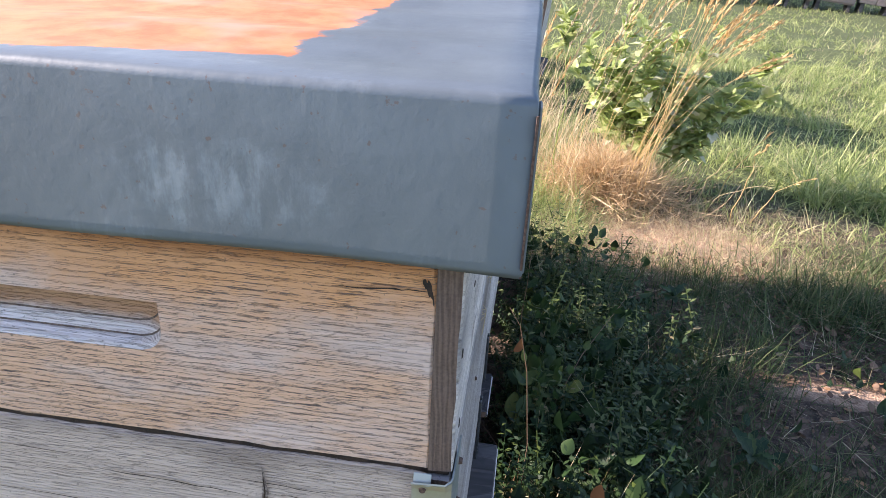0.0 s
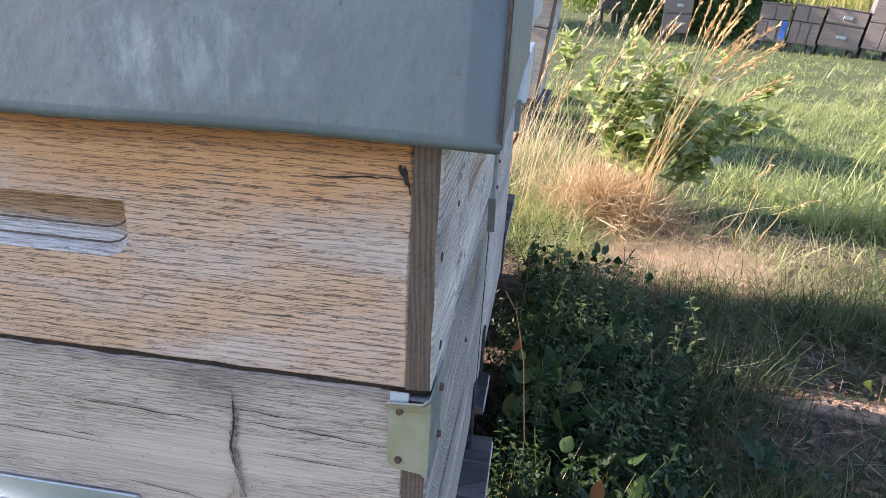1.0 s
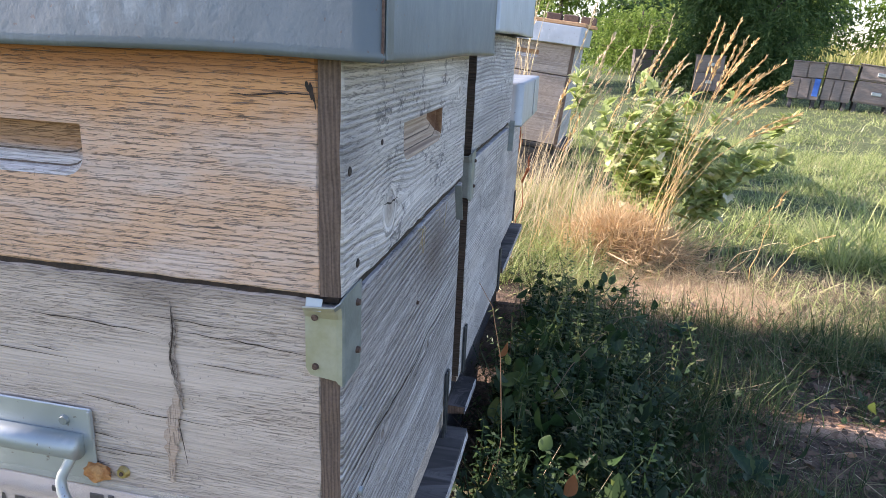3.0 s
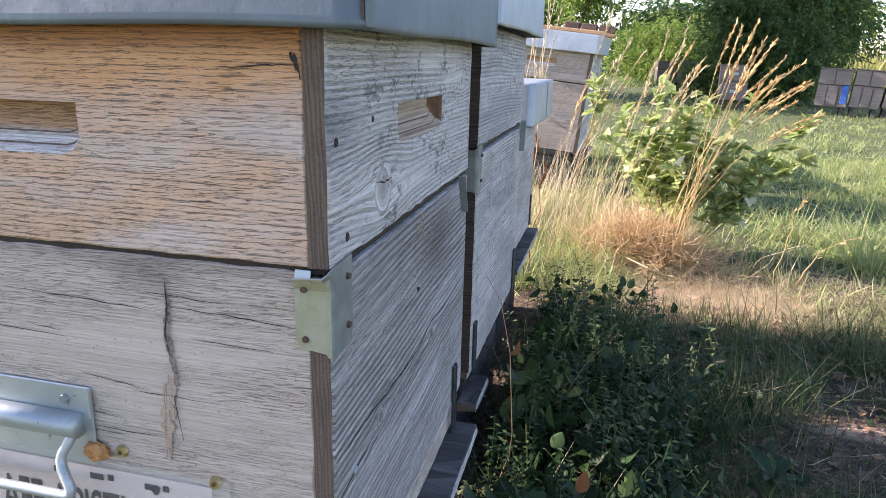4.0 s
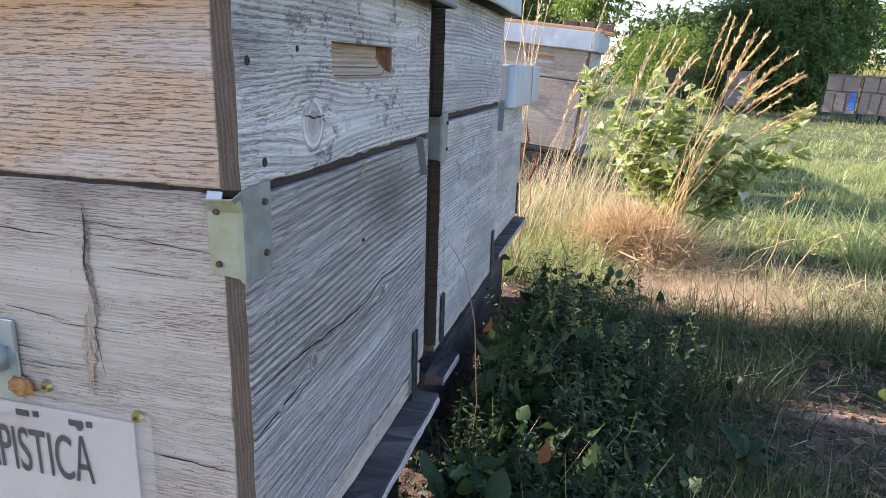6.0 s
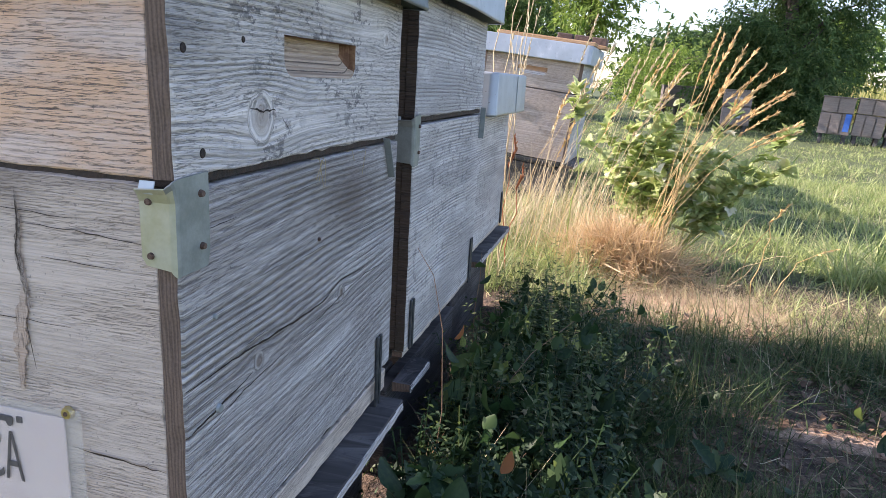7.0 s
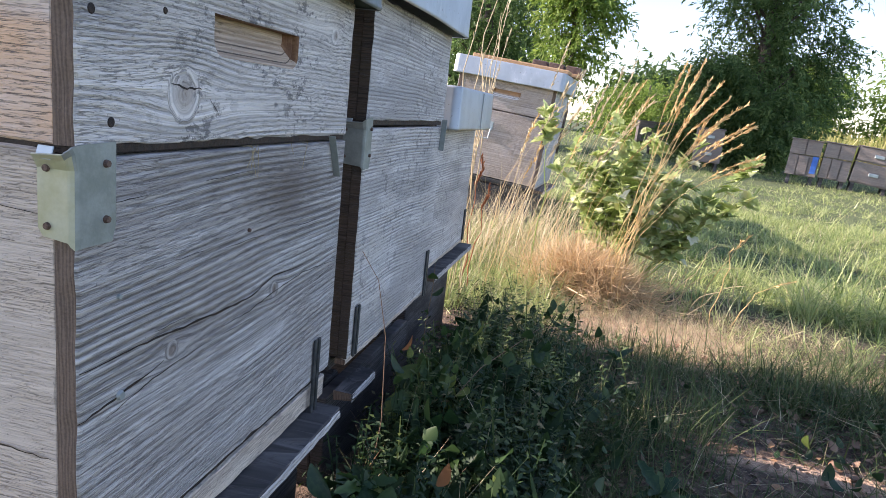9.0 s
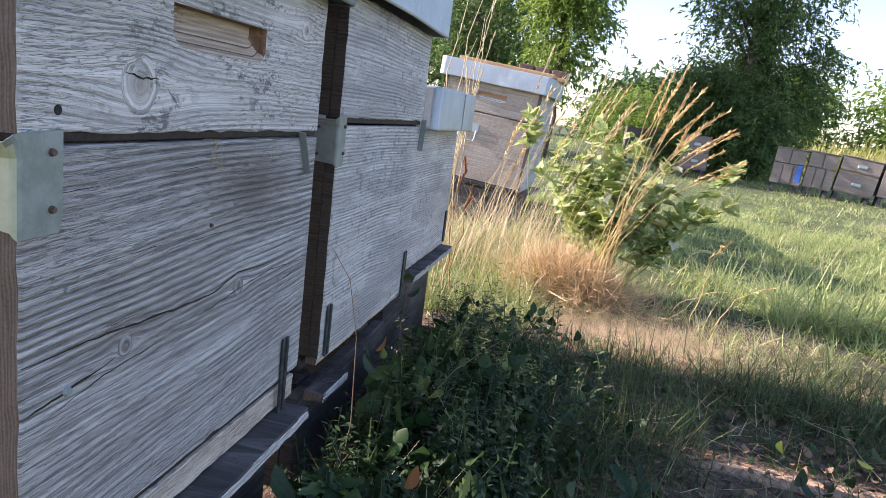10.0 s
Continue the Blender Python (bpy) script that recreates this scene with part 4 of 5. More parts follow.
def row_hive(x, y, seed):
    h = tagged(empty("beehive", x, y, 0.27, -2), "grey two-box beehive hidden behind weeds", "beehive", "row of beehives")
    w, d, seam, top = 0.52, 0.54, 0.388, 0.562
    hive_body(h, w, d, 0.0, seam - 0.002, 0.02, "brood_box", (M_WOOD_X, M_WOOD_Y), seed=seed)
    hive_body(h, w, d, seam + 0.003, top, 0.02, "super", (M_WOOD_X, M_WOOD_Y), seed=seed + 20)
    part("roof", roof_sheet(-w - 0.03, 0.03, -0.02, d + 0.02, 0.556, 0.655, seed), M_ROOF, h, "folded galvanised roof", True)
    floor_board(h, w, d, 0.0, -0.28, 0.03, 0.02, d - 0.03)


row_hive(-0.08, 4.62, 200)
row_hive(-0.13, 5.36, 250)
first_hive()
second_hive()
third_hive()
fourth_hive()


def far_hive(x, y, rz, w=0.5, h1=0.36, h2=0.26, handles=False, z=0.17, lean=0.0, planks=2, label="distant grey wooden beehive in a shaded row"):
    h = tagged(empty("beehive", x, y, z, rz, 0, lean), label, "beehive", "far row of beehives")
    for tag, a, b in (("brood_box", 0.0, h1), ("super", h1 + 0.008, h1 + h2)):
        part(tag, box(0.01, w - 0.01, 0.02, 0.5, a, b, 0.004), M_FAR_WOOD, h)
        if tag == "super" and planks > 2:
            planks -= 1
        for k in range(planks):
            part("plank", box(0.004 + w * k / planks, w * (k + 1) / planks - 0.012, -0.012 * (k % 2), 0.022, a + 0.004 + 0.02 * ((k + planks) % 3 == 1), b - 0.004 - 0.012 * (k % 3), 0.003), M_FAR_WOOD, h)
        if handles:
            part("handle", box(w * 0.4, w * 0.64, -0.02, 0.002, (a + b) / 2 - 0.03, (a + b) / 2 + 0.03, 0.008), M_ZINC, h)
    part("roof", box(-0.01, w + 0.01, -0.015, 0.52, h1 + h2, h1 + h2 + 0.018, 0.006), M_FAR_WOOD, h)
    for k in (0.04, w - 0.10):
        part("foot", box(k, k + 0.06, 0.04, 0.46, -z, 0.0, 0.004), M_DARK_WOOD, h)


RZ = -14
for k, (wd, hd, lean) in enumerate(((0.50, False, 2), (0.46, False, 4), (0.62, True, 6))):
    s = sum((0.50, 0.46, 0.62)[:k]) + 0.02 * k
    far_hive(3.5 + s * math.cos(radians(RZ)), 13.0 + s * math.sin(radians(RZ)), RZ, wd, handles=hd, lean=lean, planks=1 if hd else 3)
for k in range(3):
    s = 1.66 + 0.54 * k
    far_hive(3.5 + s * math.cos(radians(RZ)), 13.0 + s * math.sin(radians(RZ)), RZ, 0.52, 0.42, 0.55 - 0.1 * k, lean=5, planks=2, label="tall distant beehive of pinkish boards")
tagged(part("blue_board", box(0, 0.09, -0.02, 0, 0, 0.30, 0.003), M_BLUE), "blue painted board leaning on a far beehive", "board").matrix_world = pose(3.86, 12.88, 0.22, -6, 4, RZ)
far_hive(2.0, 13.6, -4, 0.5, 0.33, 0.30, True, planks=1, label="small shaded beehive under a tree")
for x in (1.15, 1.65):
    far_hive(x, 19.0, 5, 0.48, 0.30, 0.24, False, z=0.32, planks=1, label="pale distant beehive beyond the meadow")


def pole():
    p = tagged(part("utility_pole", tube([(14.5, 34, 0), (14.6, 34, 4), (14.8, 34, 7.5)], 0.13, 12, 0.8), M_WOOD_Y), "pale wooden utility pole beyond the field", "pole")


pole()


# ---- plants ----
def scatter(name, templates, mat, n, x0, x1, y0, y1, h0, h1, seed, label, category, lean=0.35, keep=None, z0=0.0, z1=0.0, pitch=None, wide=1.0, kind="stuff"):
    """Pieces strewn over a rectangle of ground; keep(x, y) gives the chance that a piece stays."""
    rng = np.random.default_rng(seed)
    x, y = rng.uniform(x0, x1, n), rng.uniform(y0, y1, n)
    if keep is not None:
        s = rng.uniform(0, 1, n) < keep(x, y)
        x, y = x[s], y[s]
    n = len(x)
    pos = np.stack([x, y, rng.uniform(z0, z1, n) + 0.012 * np.sin(x * 2.1 + 0.7) * np.cos(y * 1.7)], -1)
    size = rng.uniform(h0, h1, n) * rng.uniform(0.7, 1.0, n)
    pt = rng.normal(0, lean, n) if pitch is None else rng.uniform(pitch[0], pitch[1], n)
    dims = np.stack([size * wide, size, size], -1)
    v, f = strew(templates, pos, rng.uniform(0, 6.283, n), pt, rng.normal(0, 0.4, n), dims, rng)
    ob = sheet_mesh(name, v, f, mat)
    return tagged(ob, label, category, kind=kind)


def clump_noise(x, y, s, ph=0.0):
    return 0.5 + 0.25 * (np.sin(x * s + ph + 1.7 * np.sin(y * s * 0.6)) + np.sin(y * s * 1.13 + ph * 2 + 1.3 * np.sin(x * s * 0.7)))


def off_hives(x, y):
    return ~((x < 0.02) & (x > -0.60) & (y > 0.30) & (y < 2.2)) & ~((x < 0.06) & (x > -0.72) & (y > 3.82) & (y < 5.95))


def bare(x, y):
    """1 on the trodden dry patches, 0 in the grass."""
    return 1.5 * np.exp(-(((x - 0.52) / 0.40) ** 2 + ((y - 2.38) / 0.26) ** 2)) + 0.35 * np.exp(-(((x - 0.95) / 0.45) ** 2 + ((y - 1.42) / 0.16) ** 2))


def near_hive(x, y):
    return np.clip(1.25 - (x - 0.02) / 0.38, 0, 1) * (y < 2.25)


def field_height(x, y):
    return 0.012 * np.sin(x * 2.1 + 0.7) * np.cos(y * 1.7)


def tufts(name, mat, n, per, x0, x1, y0, y1, h0, h1, seed, label, category, thick=0.0016, lean=0.55, keep=None, spread=0.03, blades=None):
    """Blades that fan out of tufts; keep(x, y) gives the chance that a tuft stays, thick is a blade's half width."""
    rng = np.random.default_rng(seed)
    x, y = rng.uniform(x0, x1, n), rng.uniform(y0, y1, n)
    if keep is not None:
        s = rng.uniform(0, 1, n) < keep(x, y)
        x, y = x[s], y[s]
    k = np.repeat(np.arange(len(x)), per)
    m = len(k)
    tall, way, tip = rng.uniform(h0, h1, len(x)), rng.uniform(0, 6.283, len(x)), np.abs(rng.normal(0, 0.35, len(x)))
    px, py = x[k] + rng.normal(0, spread, m), y[k] + rng.normal(0, spread, m)
    yaw = np.where(rng.uniform(0, 1, m) < 0.35, way[k] + rng.normal(0, 0.5, m), rng.uniform(0, 6.283, m))
    size = tall[k] * rng.uniform(0.35, 1.0, m)
    dims = np.stack([thick / 0.016 * rng.uniform(0.5, 1.3, m), size, size], -1)
    v, f = strew(blades or BLADES, np.stack([px, py, field_height(px, py)], -1), yaw, -np.abs(rng.normal(0, lean, m)) - tip[k] * 0.5, rng.normal(0, 0.5, m), dims, rng)
    return tagged(sheet_mesh(name, v, f, mat), label, category, kind="stuff")


def low_blade(bend, width):
    return blade(bend, width, 3)


def pinnate(pairs=3, width=0.34):
    """A deeply cut leaf 1 long along +z: pointed lobes in pairs on a midrib, and one at the tip."""
    v, f = [], []

    def lobe(p, d, l, w):
        q = (-d[1], d[0])
        b = len(v)
        for s, t in ((0, 0), (0.45, w), (1, 0), (0.45, -w)):
            px, pz = p[0] + d[0] * l * s + q[0] * t, p[1] + d[1] * l * s + q[1] * t
            v.append((px, 0.22 * pz * pz - 0.25 * abs(px) + 0.1 * t, pz))
        f.append((b, b + 1, b + 2, b + 3))

    for i in range(pairs):
        h = 0.12 + 0.62 * i / pairs
        l = width * (1.25 - 0.25 * i)
        for sgn in (-1, 1):
            lobe((0, h), (sgn * 0.74, 0.67), l, l * 0.40)
    lobe((0, 0.0), (0, 1), 1.0, 0.15)
    lobe((0, 0.5), (0, 1), 0.55, 0.20)
    return v, f


def sprig(leaves, width, size, seed):
    """An upright weed shoot 1 high: a thin stem with small leaves all the way up."""
    rs = random.Random(seed)
    v, f = [], []
    bend = rs.uniform(-0.15, 0.15)
    for i in range(3):
        a, b = i / 3, (i + 1) / 3
        k = len(v)
        v += [(-0.006 + bend * a * a, 0, a), (0.006 + bend * a * a, 0, a), (0.004 + bend * b * b, 0, b), (-0.004 + bend * b * b, 0, b)]
        f.append((k, k + 1, k + 2, k + 3))
    for i in range(leaves):
        h = 0.15 + 0.85 * (i + rs.random()) / leaves
        a, up, l = i * 2.4 + rs.uniform(-0.4, 0.4), rs.uniform(0.0, 0.7), size * (1.25 - 0.6 * h)
        dx, dy = math.cos(a), math.sin(a)
        k = len(v)
        for s, t in ((0, 0), (0.5, width), (1, 0), (0.5, -width)):
            v.append((bend * h * h + l * (dx * s - dy * t), l * (dy * s + dx * t), h + l * (up * s - 0.3 * s * s + 0.15 * t)))
        f.append((k, k + 1, k + 2, k + 3))
    return v, f


THIN = [(np.array(v) * (0.55, 1, 1), f) for v, f in BLADES]
LOW = [low_blade(0.35, 0.018), low_blade(0.8, 0.016), low_blade(1.3, 0.014)]
PINNATE = [pinnate(3, 0.40), pinnate(3, 0.34), pinnate(2, 0.48)]
SPRIGS = [sprig(22, 0.20, 0.115, k) for k in range(4)]
FLAT = [blade(0.2, 0.016, 3), blade(0.5, 0.014, 3)]

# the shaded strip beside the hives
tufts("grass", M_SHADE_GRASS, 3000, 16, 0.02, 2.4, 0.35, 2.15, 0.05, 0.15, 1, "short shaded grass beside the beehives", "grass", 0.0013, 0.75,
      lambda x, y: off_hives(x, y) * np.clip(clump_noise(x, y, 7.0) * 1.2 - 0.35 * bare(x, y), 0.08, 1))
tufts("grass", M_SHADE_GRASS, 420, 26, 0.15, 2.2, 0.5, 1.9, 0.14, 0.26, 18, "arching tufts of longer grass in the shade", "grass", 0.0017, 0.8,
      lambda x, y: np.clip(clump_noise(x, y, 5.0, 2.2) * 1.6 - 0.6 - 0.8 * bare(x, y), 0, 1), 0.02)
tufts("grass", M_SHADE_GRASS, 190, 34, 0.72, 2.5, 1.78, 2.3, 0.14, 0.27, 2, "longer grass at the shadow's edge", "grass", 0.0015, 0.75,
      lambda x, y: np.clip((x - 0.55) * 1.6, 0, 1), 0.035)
scatter("fallen_leaf", OVATE, M_LITTER, 8000, 0.1, 2.3, 0.6, 2.2, 0.010, 0.032, 10, "brown fallen leaves on the ground", "leaf litter", 0.3,
        lambda x, y: np.clip(0.45 + 0.8 * bare(x, y), 0, 1), z0=0.004, z1=0.02, pitch=(1.2, 1.9))
scatter("straw", FLAT, M_STRAW, 3600, 0.02, 2.0, 0.5, 2.2, 0.05, 0.17, 9, "dry straw and dead stems lying on the ground", "straw", 0.2,
        lambda x, y: off_hives(x, y) * np.clip(0.3 + 0.6 * bare(x, y), 0, 1), z0=0.006, z1=0.05, pitch=(1.2, 1.8), wide=0.35)
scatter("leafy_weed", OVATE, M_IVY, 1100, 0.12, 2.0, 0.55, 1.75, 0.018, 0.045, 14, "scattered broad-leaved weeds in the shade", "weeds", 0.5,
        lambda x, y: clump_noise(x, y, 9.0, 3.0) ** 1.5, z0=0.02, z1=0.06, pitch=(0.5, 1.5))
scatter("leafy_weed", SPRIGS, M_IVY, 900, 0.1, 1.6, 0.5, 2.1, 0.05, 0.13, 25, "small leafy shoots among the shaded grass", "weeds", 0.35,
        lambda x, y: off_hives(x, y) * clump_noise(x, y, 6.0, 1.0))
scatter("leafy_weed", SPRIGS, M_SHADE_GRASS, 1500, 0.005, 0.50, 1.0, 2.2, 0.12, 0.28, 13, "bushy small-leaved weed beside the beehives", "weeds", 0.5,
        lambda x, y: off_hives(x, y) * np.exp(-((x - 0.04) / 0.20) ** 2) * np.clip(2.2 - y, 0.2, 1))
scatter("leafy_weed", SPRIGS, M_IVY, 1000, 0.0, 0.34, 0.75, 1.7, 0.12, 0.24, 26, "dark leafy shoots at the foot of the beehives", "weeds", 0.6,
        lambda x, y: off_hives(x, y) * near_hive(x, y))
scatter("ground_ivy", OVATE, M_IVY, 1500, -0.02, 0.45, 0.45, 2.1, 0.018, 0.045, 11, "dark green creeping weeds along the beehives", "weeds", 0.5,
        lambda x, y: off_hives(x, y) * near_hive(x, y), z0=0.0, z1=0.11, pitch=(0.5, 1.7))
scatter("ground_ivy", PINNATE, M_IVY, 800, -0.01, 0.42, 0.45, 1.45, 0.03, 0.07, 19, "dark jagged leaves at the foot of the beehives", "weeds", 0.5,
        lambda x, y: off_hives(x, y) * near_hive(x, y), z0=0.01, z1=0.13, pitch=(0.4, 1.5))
scatter("dead_stems", [blade(0.5, 0.004), blade(1.1, 0.0035)], M_STRAW, 420, 0.01, 0.30, 0.6, 1.5, 0.08, 0.24, 15, "thin dead stems among the weeds", "stems", 0.8,
        lambda x, y: off_hives(x, y))
scatter("dead_stems", [blade(0.5, 0.006), blade(1.1, 0.005)], M_LITTER, 420, 0.01, 0.20, 0.6, 1.4, 0.08, 0.22, 27, "brown dead stems among the weeds", "stems", 0.8,
        lambda x, y: off_hives(x, y))
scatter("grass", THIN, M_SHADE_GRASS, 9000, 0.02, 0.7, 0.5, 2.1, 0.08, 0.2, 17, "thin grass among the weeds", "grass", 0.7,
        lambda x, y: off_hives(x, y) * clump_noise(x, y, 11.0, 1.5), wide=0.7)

# the trodden dry patch
scatter("grass", THIN, M_STRAW, 15000, 0.0, 1.3, 1.95, 2.75, 0.03, 0.10, 7, "short dry grass stubble", "dry grass", 0.9,
        lambda x, y: np.clip(0.12 + 0.7 * bare(x, y) + 0.25 * clump_noise(x, y, 6.0), 0, 1), pitch=(1.0, 1.9), z0=0.003, z1=0.02, wide=0.7)
tufts("grass", M_STRAW, 260, 14, 0.05, 1.2, 2.02, 2.7, 0.03, 0.08, 28, "upright dry stubble", "dry grass", 0.0009, 0.6,
      lambda x, y: np.clip(0.3 + bare(x, y), 0, 1))
tufts("grass", M_GRASS, 340, 14, -0.05, 1.3, 2.0, 2.75, 0.03, 0.09, 29, "thin green regrowth on the trodden patch", "grass", 0.0010, 0.7,
      lambda x, y: off_hives(x, y) * np.clip(1.0 - 0.55 * bare(x, y), 0.1, 1))

# the sunlit meadow
tufts("grass", M_GRASS, 3300, 26, -0.6, 4.2, 2.3, 6.6, 0.05, 0.17, 3, "sunlit green meadow grass", "grass", 0.0023, 0.8,
      lambda x, y: off_hives(x, y) * np.clip(0.55 + 0.6 * clump_noise(x, y, 4.0) - 0.95 * bare(x, y), 0.02, 1), 0.04)
tufts("grass", M_GRASS, 520, 30, 0.8, 4.4, 2.45, 8.0, 0.16, 0.30, 24, "uneven tufts of long meadow grass", "grass", 0.0019, 0.75,
      lambda x, y: np.clip(clump_noise(x, y, 5.0, 4.0) * 1.5 - 0.5, 0, 1), 0.03)
tufts("grass", M_GRASS, 3600, 13, -4, 9, 6.4, 19, 0.06, 0.17, 4, "meadow grass towards the far beehives", "grass", 0.0034, 0.8, None, 0.07, LOW)
tufts("grass", M_GRASS, 1300, 12, -14, 26, 18, 42, 0.14, 0.34, 5, "far meadow grass", "grass", 0.009, 0.6, None, 0.2, LOW)
tufts("grass", M_GRASS, 1500, 13, -3.5, 4, -4, 0.2, 0.05, 0.14, 6, "meadow grass round the front of the beehives", "grass", 0.0024, 0.7, None, 0.06, LOW)
tufts("grass", M_GRASS, 900, 13, -4.5, -0.7, 0.2, 6.0, 0.05, 0.16, 30, "meadow grass behind the beehives", "grass", 0.0024, 0.7, None, 0.06, LOW)
tufts("grass", M_GRASS, 700, 13, 2.5, 6.0, 0.2, 2.4, 0.05, 0.16, 33, "meadow grass beyond the beehives' shadow", "grass", 0.0024, 0.7, None, 0.06, LOW)
tufts("grass", M_STRAW, 260, 12, -0.3, 4.5, 2.5, 9.0, 0.07, 0.22, 8, "dry blades in the meadow", "dry grass", 0.0012, 0.7,
      lambda x, y: off_hives(x, y) * clump_noise(x, y, 3.0, 2.0))
tufts("grass_tussock", M_GRASS, 16, 60, 1.20, 1.62, 2.75, 3.2, 0.24, 0.42, 16, "dense tussock of long green grass", "grass", 0.0024, 0.6)

# matted hay at the foot of the tall weeds
rng = np.random.default_rng(21)
n = 5200
a, r = rng.uniform(0, 6.283, n), np.abs(rng.normal(0, 0.5, n))
px, py = 0.32 + 0.32 * r * np.cos(a), 2.72 + 0.20 * r * np.sin(a)
pz = np.maximum(0.01, 0.15 * np.exp(-r * r * 1.6) * rng.uniform(0.25, 1.0, n))
v, f = strew(THIN, np.stack([px, py, pz], -1), rng.uniform(0, 6.283, n), rng.uniform(1.25, 2.2, n), rng.normal(0, 0.5, n), np.stack([rng.uniform(0.14, 0.30, n), rng.uniform(0.08, 0.26, n), rng.uniform(0.10, 0.28, n)], -1), rng)
tagged(sheet_mesh("straw_mound", v, f, M_HAY), "heap of matted dry grass under the weeds", "dry grass", kind="stuff")
tufts("grass", M_STRAW, 150, 10, -0.45, 0.20, 2.75, 3.78, 0.25, 0.60, 22, "tall dry grass between the beehives", "dry grass", 0.0014, 0.45,
      lambda x, y: off_hives(x, y))
tufts("grass", M_GRASS, 260, 24, -0.32, 0.24, 2.12, 2.85, 0.06, 0.19, 34, "green grass at the end of the beehive row", "grass", 0.0013, 0.7,
      lambda x, y: off_hives(x, y))
tufts("grass", M_GRASS, 230, 26, -0.45, 0.24, 2.45, 3.78, 0.10, 0.30, 23, "green grass among the dry stems", "grass", 0.0014, 0.6,
      lambda x, y: off_hives(x, y))
LEAF_MESHES = {}


def leaf_mesh(templates, k, mat):
    key = (id(templates), k % len(templates), mat.name)
    if key not in LEAF_MESHES:
        v, f = templates[k % len(templates)]
        me = bpy.data.meshes.new("leaf")
        me.from_pydata([tuple(q) for q in v], [], [tuple(q) for q in f])
        me.polygons.foreach_set("use_smooth", [True] * len(me.polygons))
        me.materials.append(mat)
        LEAF_MESHES[key] = me
    return LEAF_MESHES[key]


def put_leaf(parent, templates, mat, rnd, p, size, pitch, yaw):
    ob = new("leaf", leaf_mesh(templates, rnd.randrange(9), mat))
    ob.parent = parent
    ob.matrix_local = Matrix.Translation(p) @ Euler((pitch, 0, yaw)).to_matrix().to_4x4() @ Matrix.Rotation(rnd.gauss(0, 0.4), 4, "Z") @ Matrix.Diagonal((size, size, size, 1))
    return ob


def creeper(x, y, spread, leaves, zmax, size, seed, label):
    """A creeping plant: thin runners with leaves on short stems."""
    rnd = random.Random(seed)
    w = tagged(empty("bindweed", x, y, 0.0), label, "weed", "creeping weeds")
    for k in range(5):
        a, l = rnd.uniform(0, 6.283), spread * rnd.uniform(0.6, 1.1)
        pts = [(max(0.03 - x, l * t * math.cos(a) + rnd.gauss(0, 0.01)), l * t * 1.5 * math.sin(a) + rnd.gauss(0, 0.01), zmax * (0.15 + 0.85 * math.sin(t * 2.6))) for t in (0, 0.2, 0.4, 0.6, 0.8, 1.0)]
        part("stem", tube(pts, 0.0011, 5, 0.5), M_IVY, w, smooth=True)
        for j in range(leaves // 5):
            t = rnd.uniform(0.05, 0.98) * 5
            i = min(4, int(t))
            p = Vector(pts[i]).lerp(Vector(pts[i + 1]), t - i) + Vector((rnd.uniform(0, 0.03), rnd.gauss(0, 0.025), rnd.uniform(-0.03, 0.03)))
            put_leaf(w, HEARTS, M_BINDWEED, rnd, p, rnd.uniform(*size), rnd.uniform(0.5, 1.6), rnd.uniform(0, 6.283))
    return w


HEARTS = [leaf(0.36, 0.2, 0.3, 0, 7), leaf(0.42, 0.25, 0.15, 0, 7), leaf(0.30, 0.2, 0.45, 0, 7)]
for k in range(7):
    creeper(0.06 + 0.06 * (k % 3), 0.66 + 0.14 * k, 0.13, 25, 0.15, (0.028, 0.055), 400 + k, "broad-leaved bindweed creeping at the foot of the beehives")
for k in range(3):
    creeper(0.05, 1.06 + 0.13 * k, 0.07, 30, 0.22, (0.018, 0.045), 420 + k, "bindweed climbing against the weathered beehives")


def runner(points, leaves, seed, label):
    """One long thin bindweed shoot with small leaves along it."""
    rnd = random.Random(seed)
    w = tagged(empty("bindweed_shoot", *points[0]), label, "weed", "bindweed shoots")
    o = Vector(points[0])
    pts = [Vector(p) - o for p in points]
    part("stem", tube(pts, 0.0009, 5, 0.6), M_LITTER, w, smooth=True)
    for j in range(leaves):
        t = (0.25 + 0.75 * j / max(1, leaves)) * (len(pts) - 1)
        i = min(len(pts) - 2, int(t))
        put_leaf(w, HEARTS, M_BINDWEED, rnd, pts[i].lerp(pts[i + 1], t - i), rnd.uniform(0.016, 0.03), rnd.uniform(0.6, 1.5), rnd.uniform(0, 6.283))


runner([(0.05, 0.86, 0.06), (0.055, 0.90, 0.20), (0.04, 0.93, 0.33), (0.02, 0.93, 0.42), (0.0, 0.90, 0.47)], 0, 71, "bare reddish shoot arching up between the beehives")
runner([(0.03, 1.25, 0.10), (0.025, 1.26, 0.25), (0.03, 1.27, 0.32), (0.03, 1.27, 0.38)], 4, 72, "thin bindweed shoot with small leaves")
runner([(0.08, 1.05, 0.10), (0.16, 1.20, 0.20), (0.26, 1.38, 0.25), (0.36, 1.50, 0.22)], 7, 73, "green shoot reaching out over the weeds")


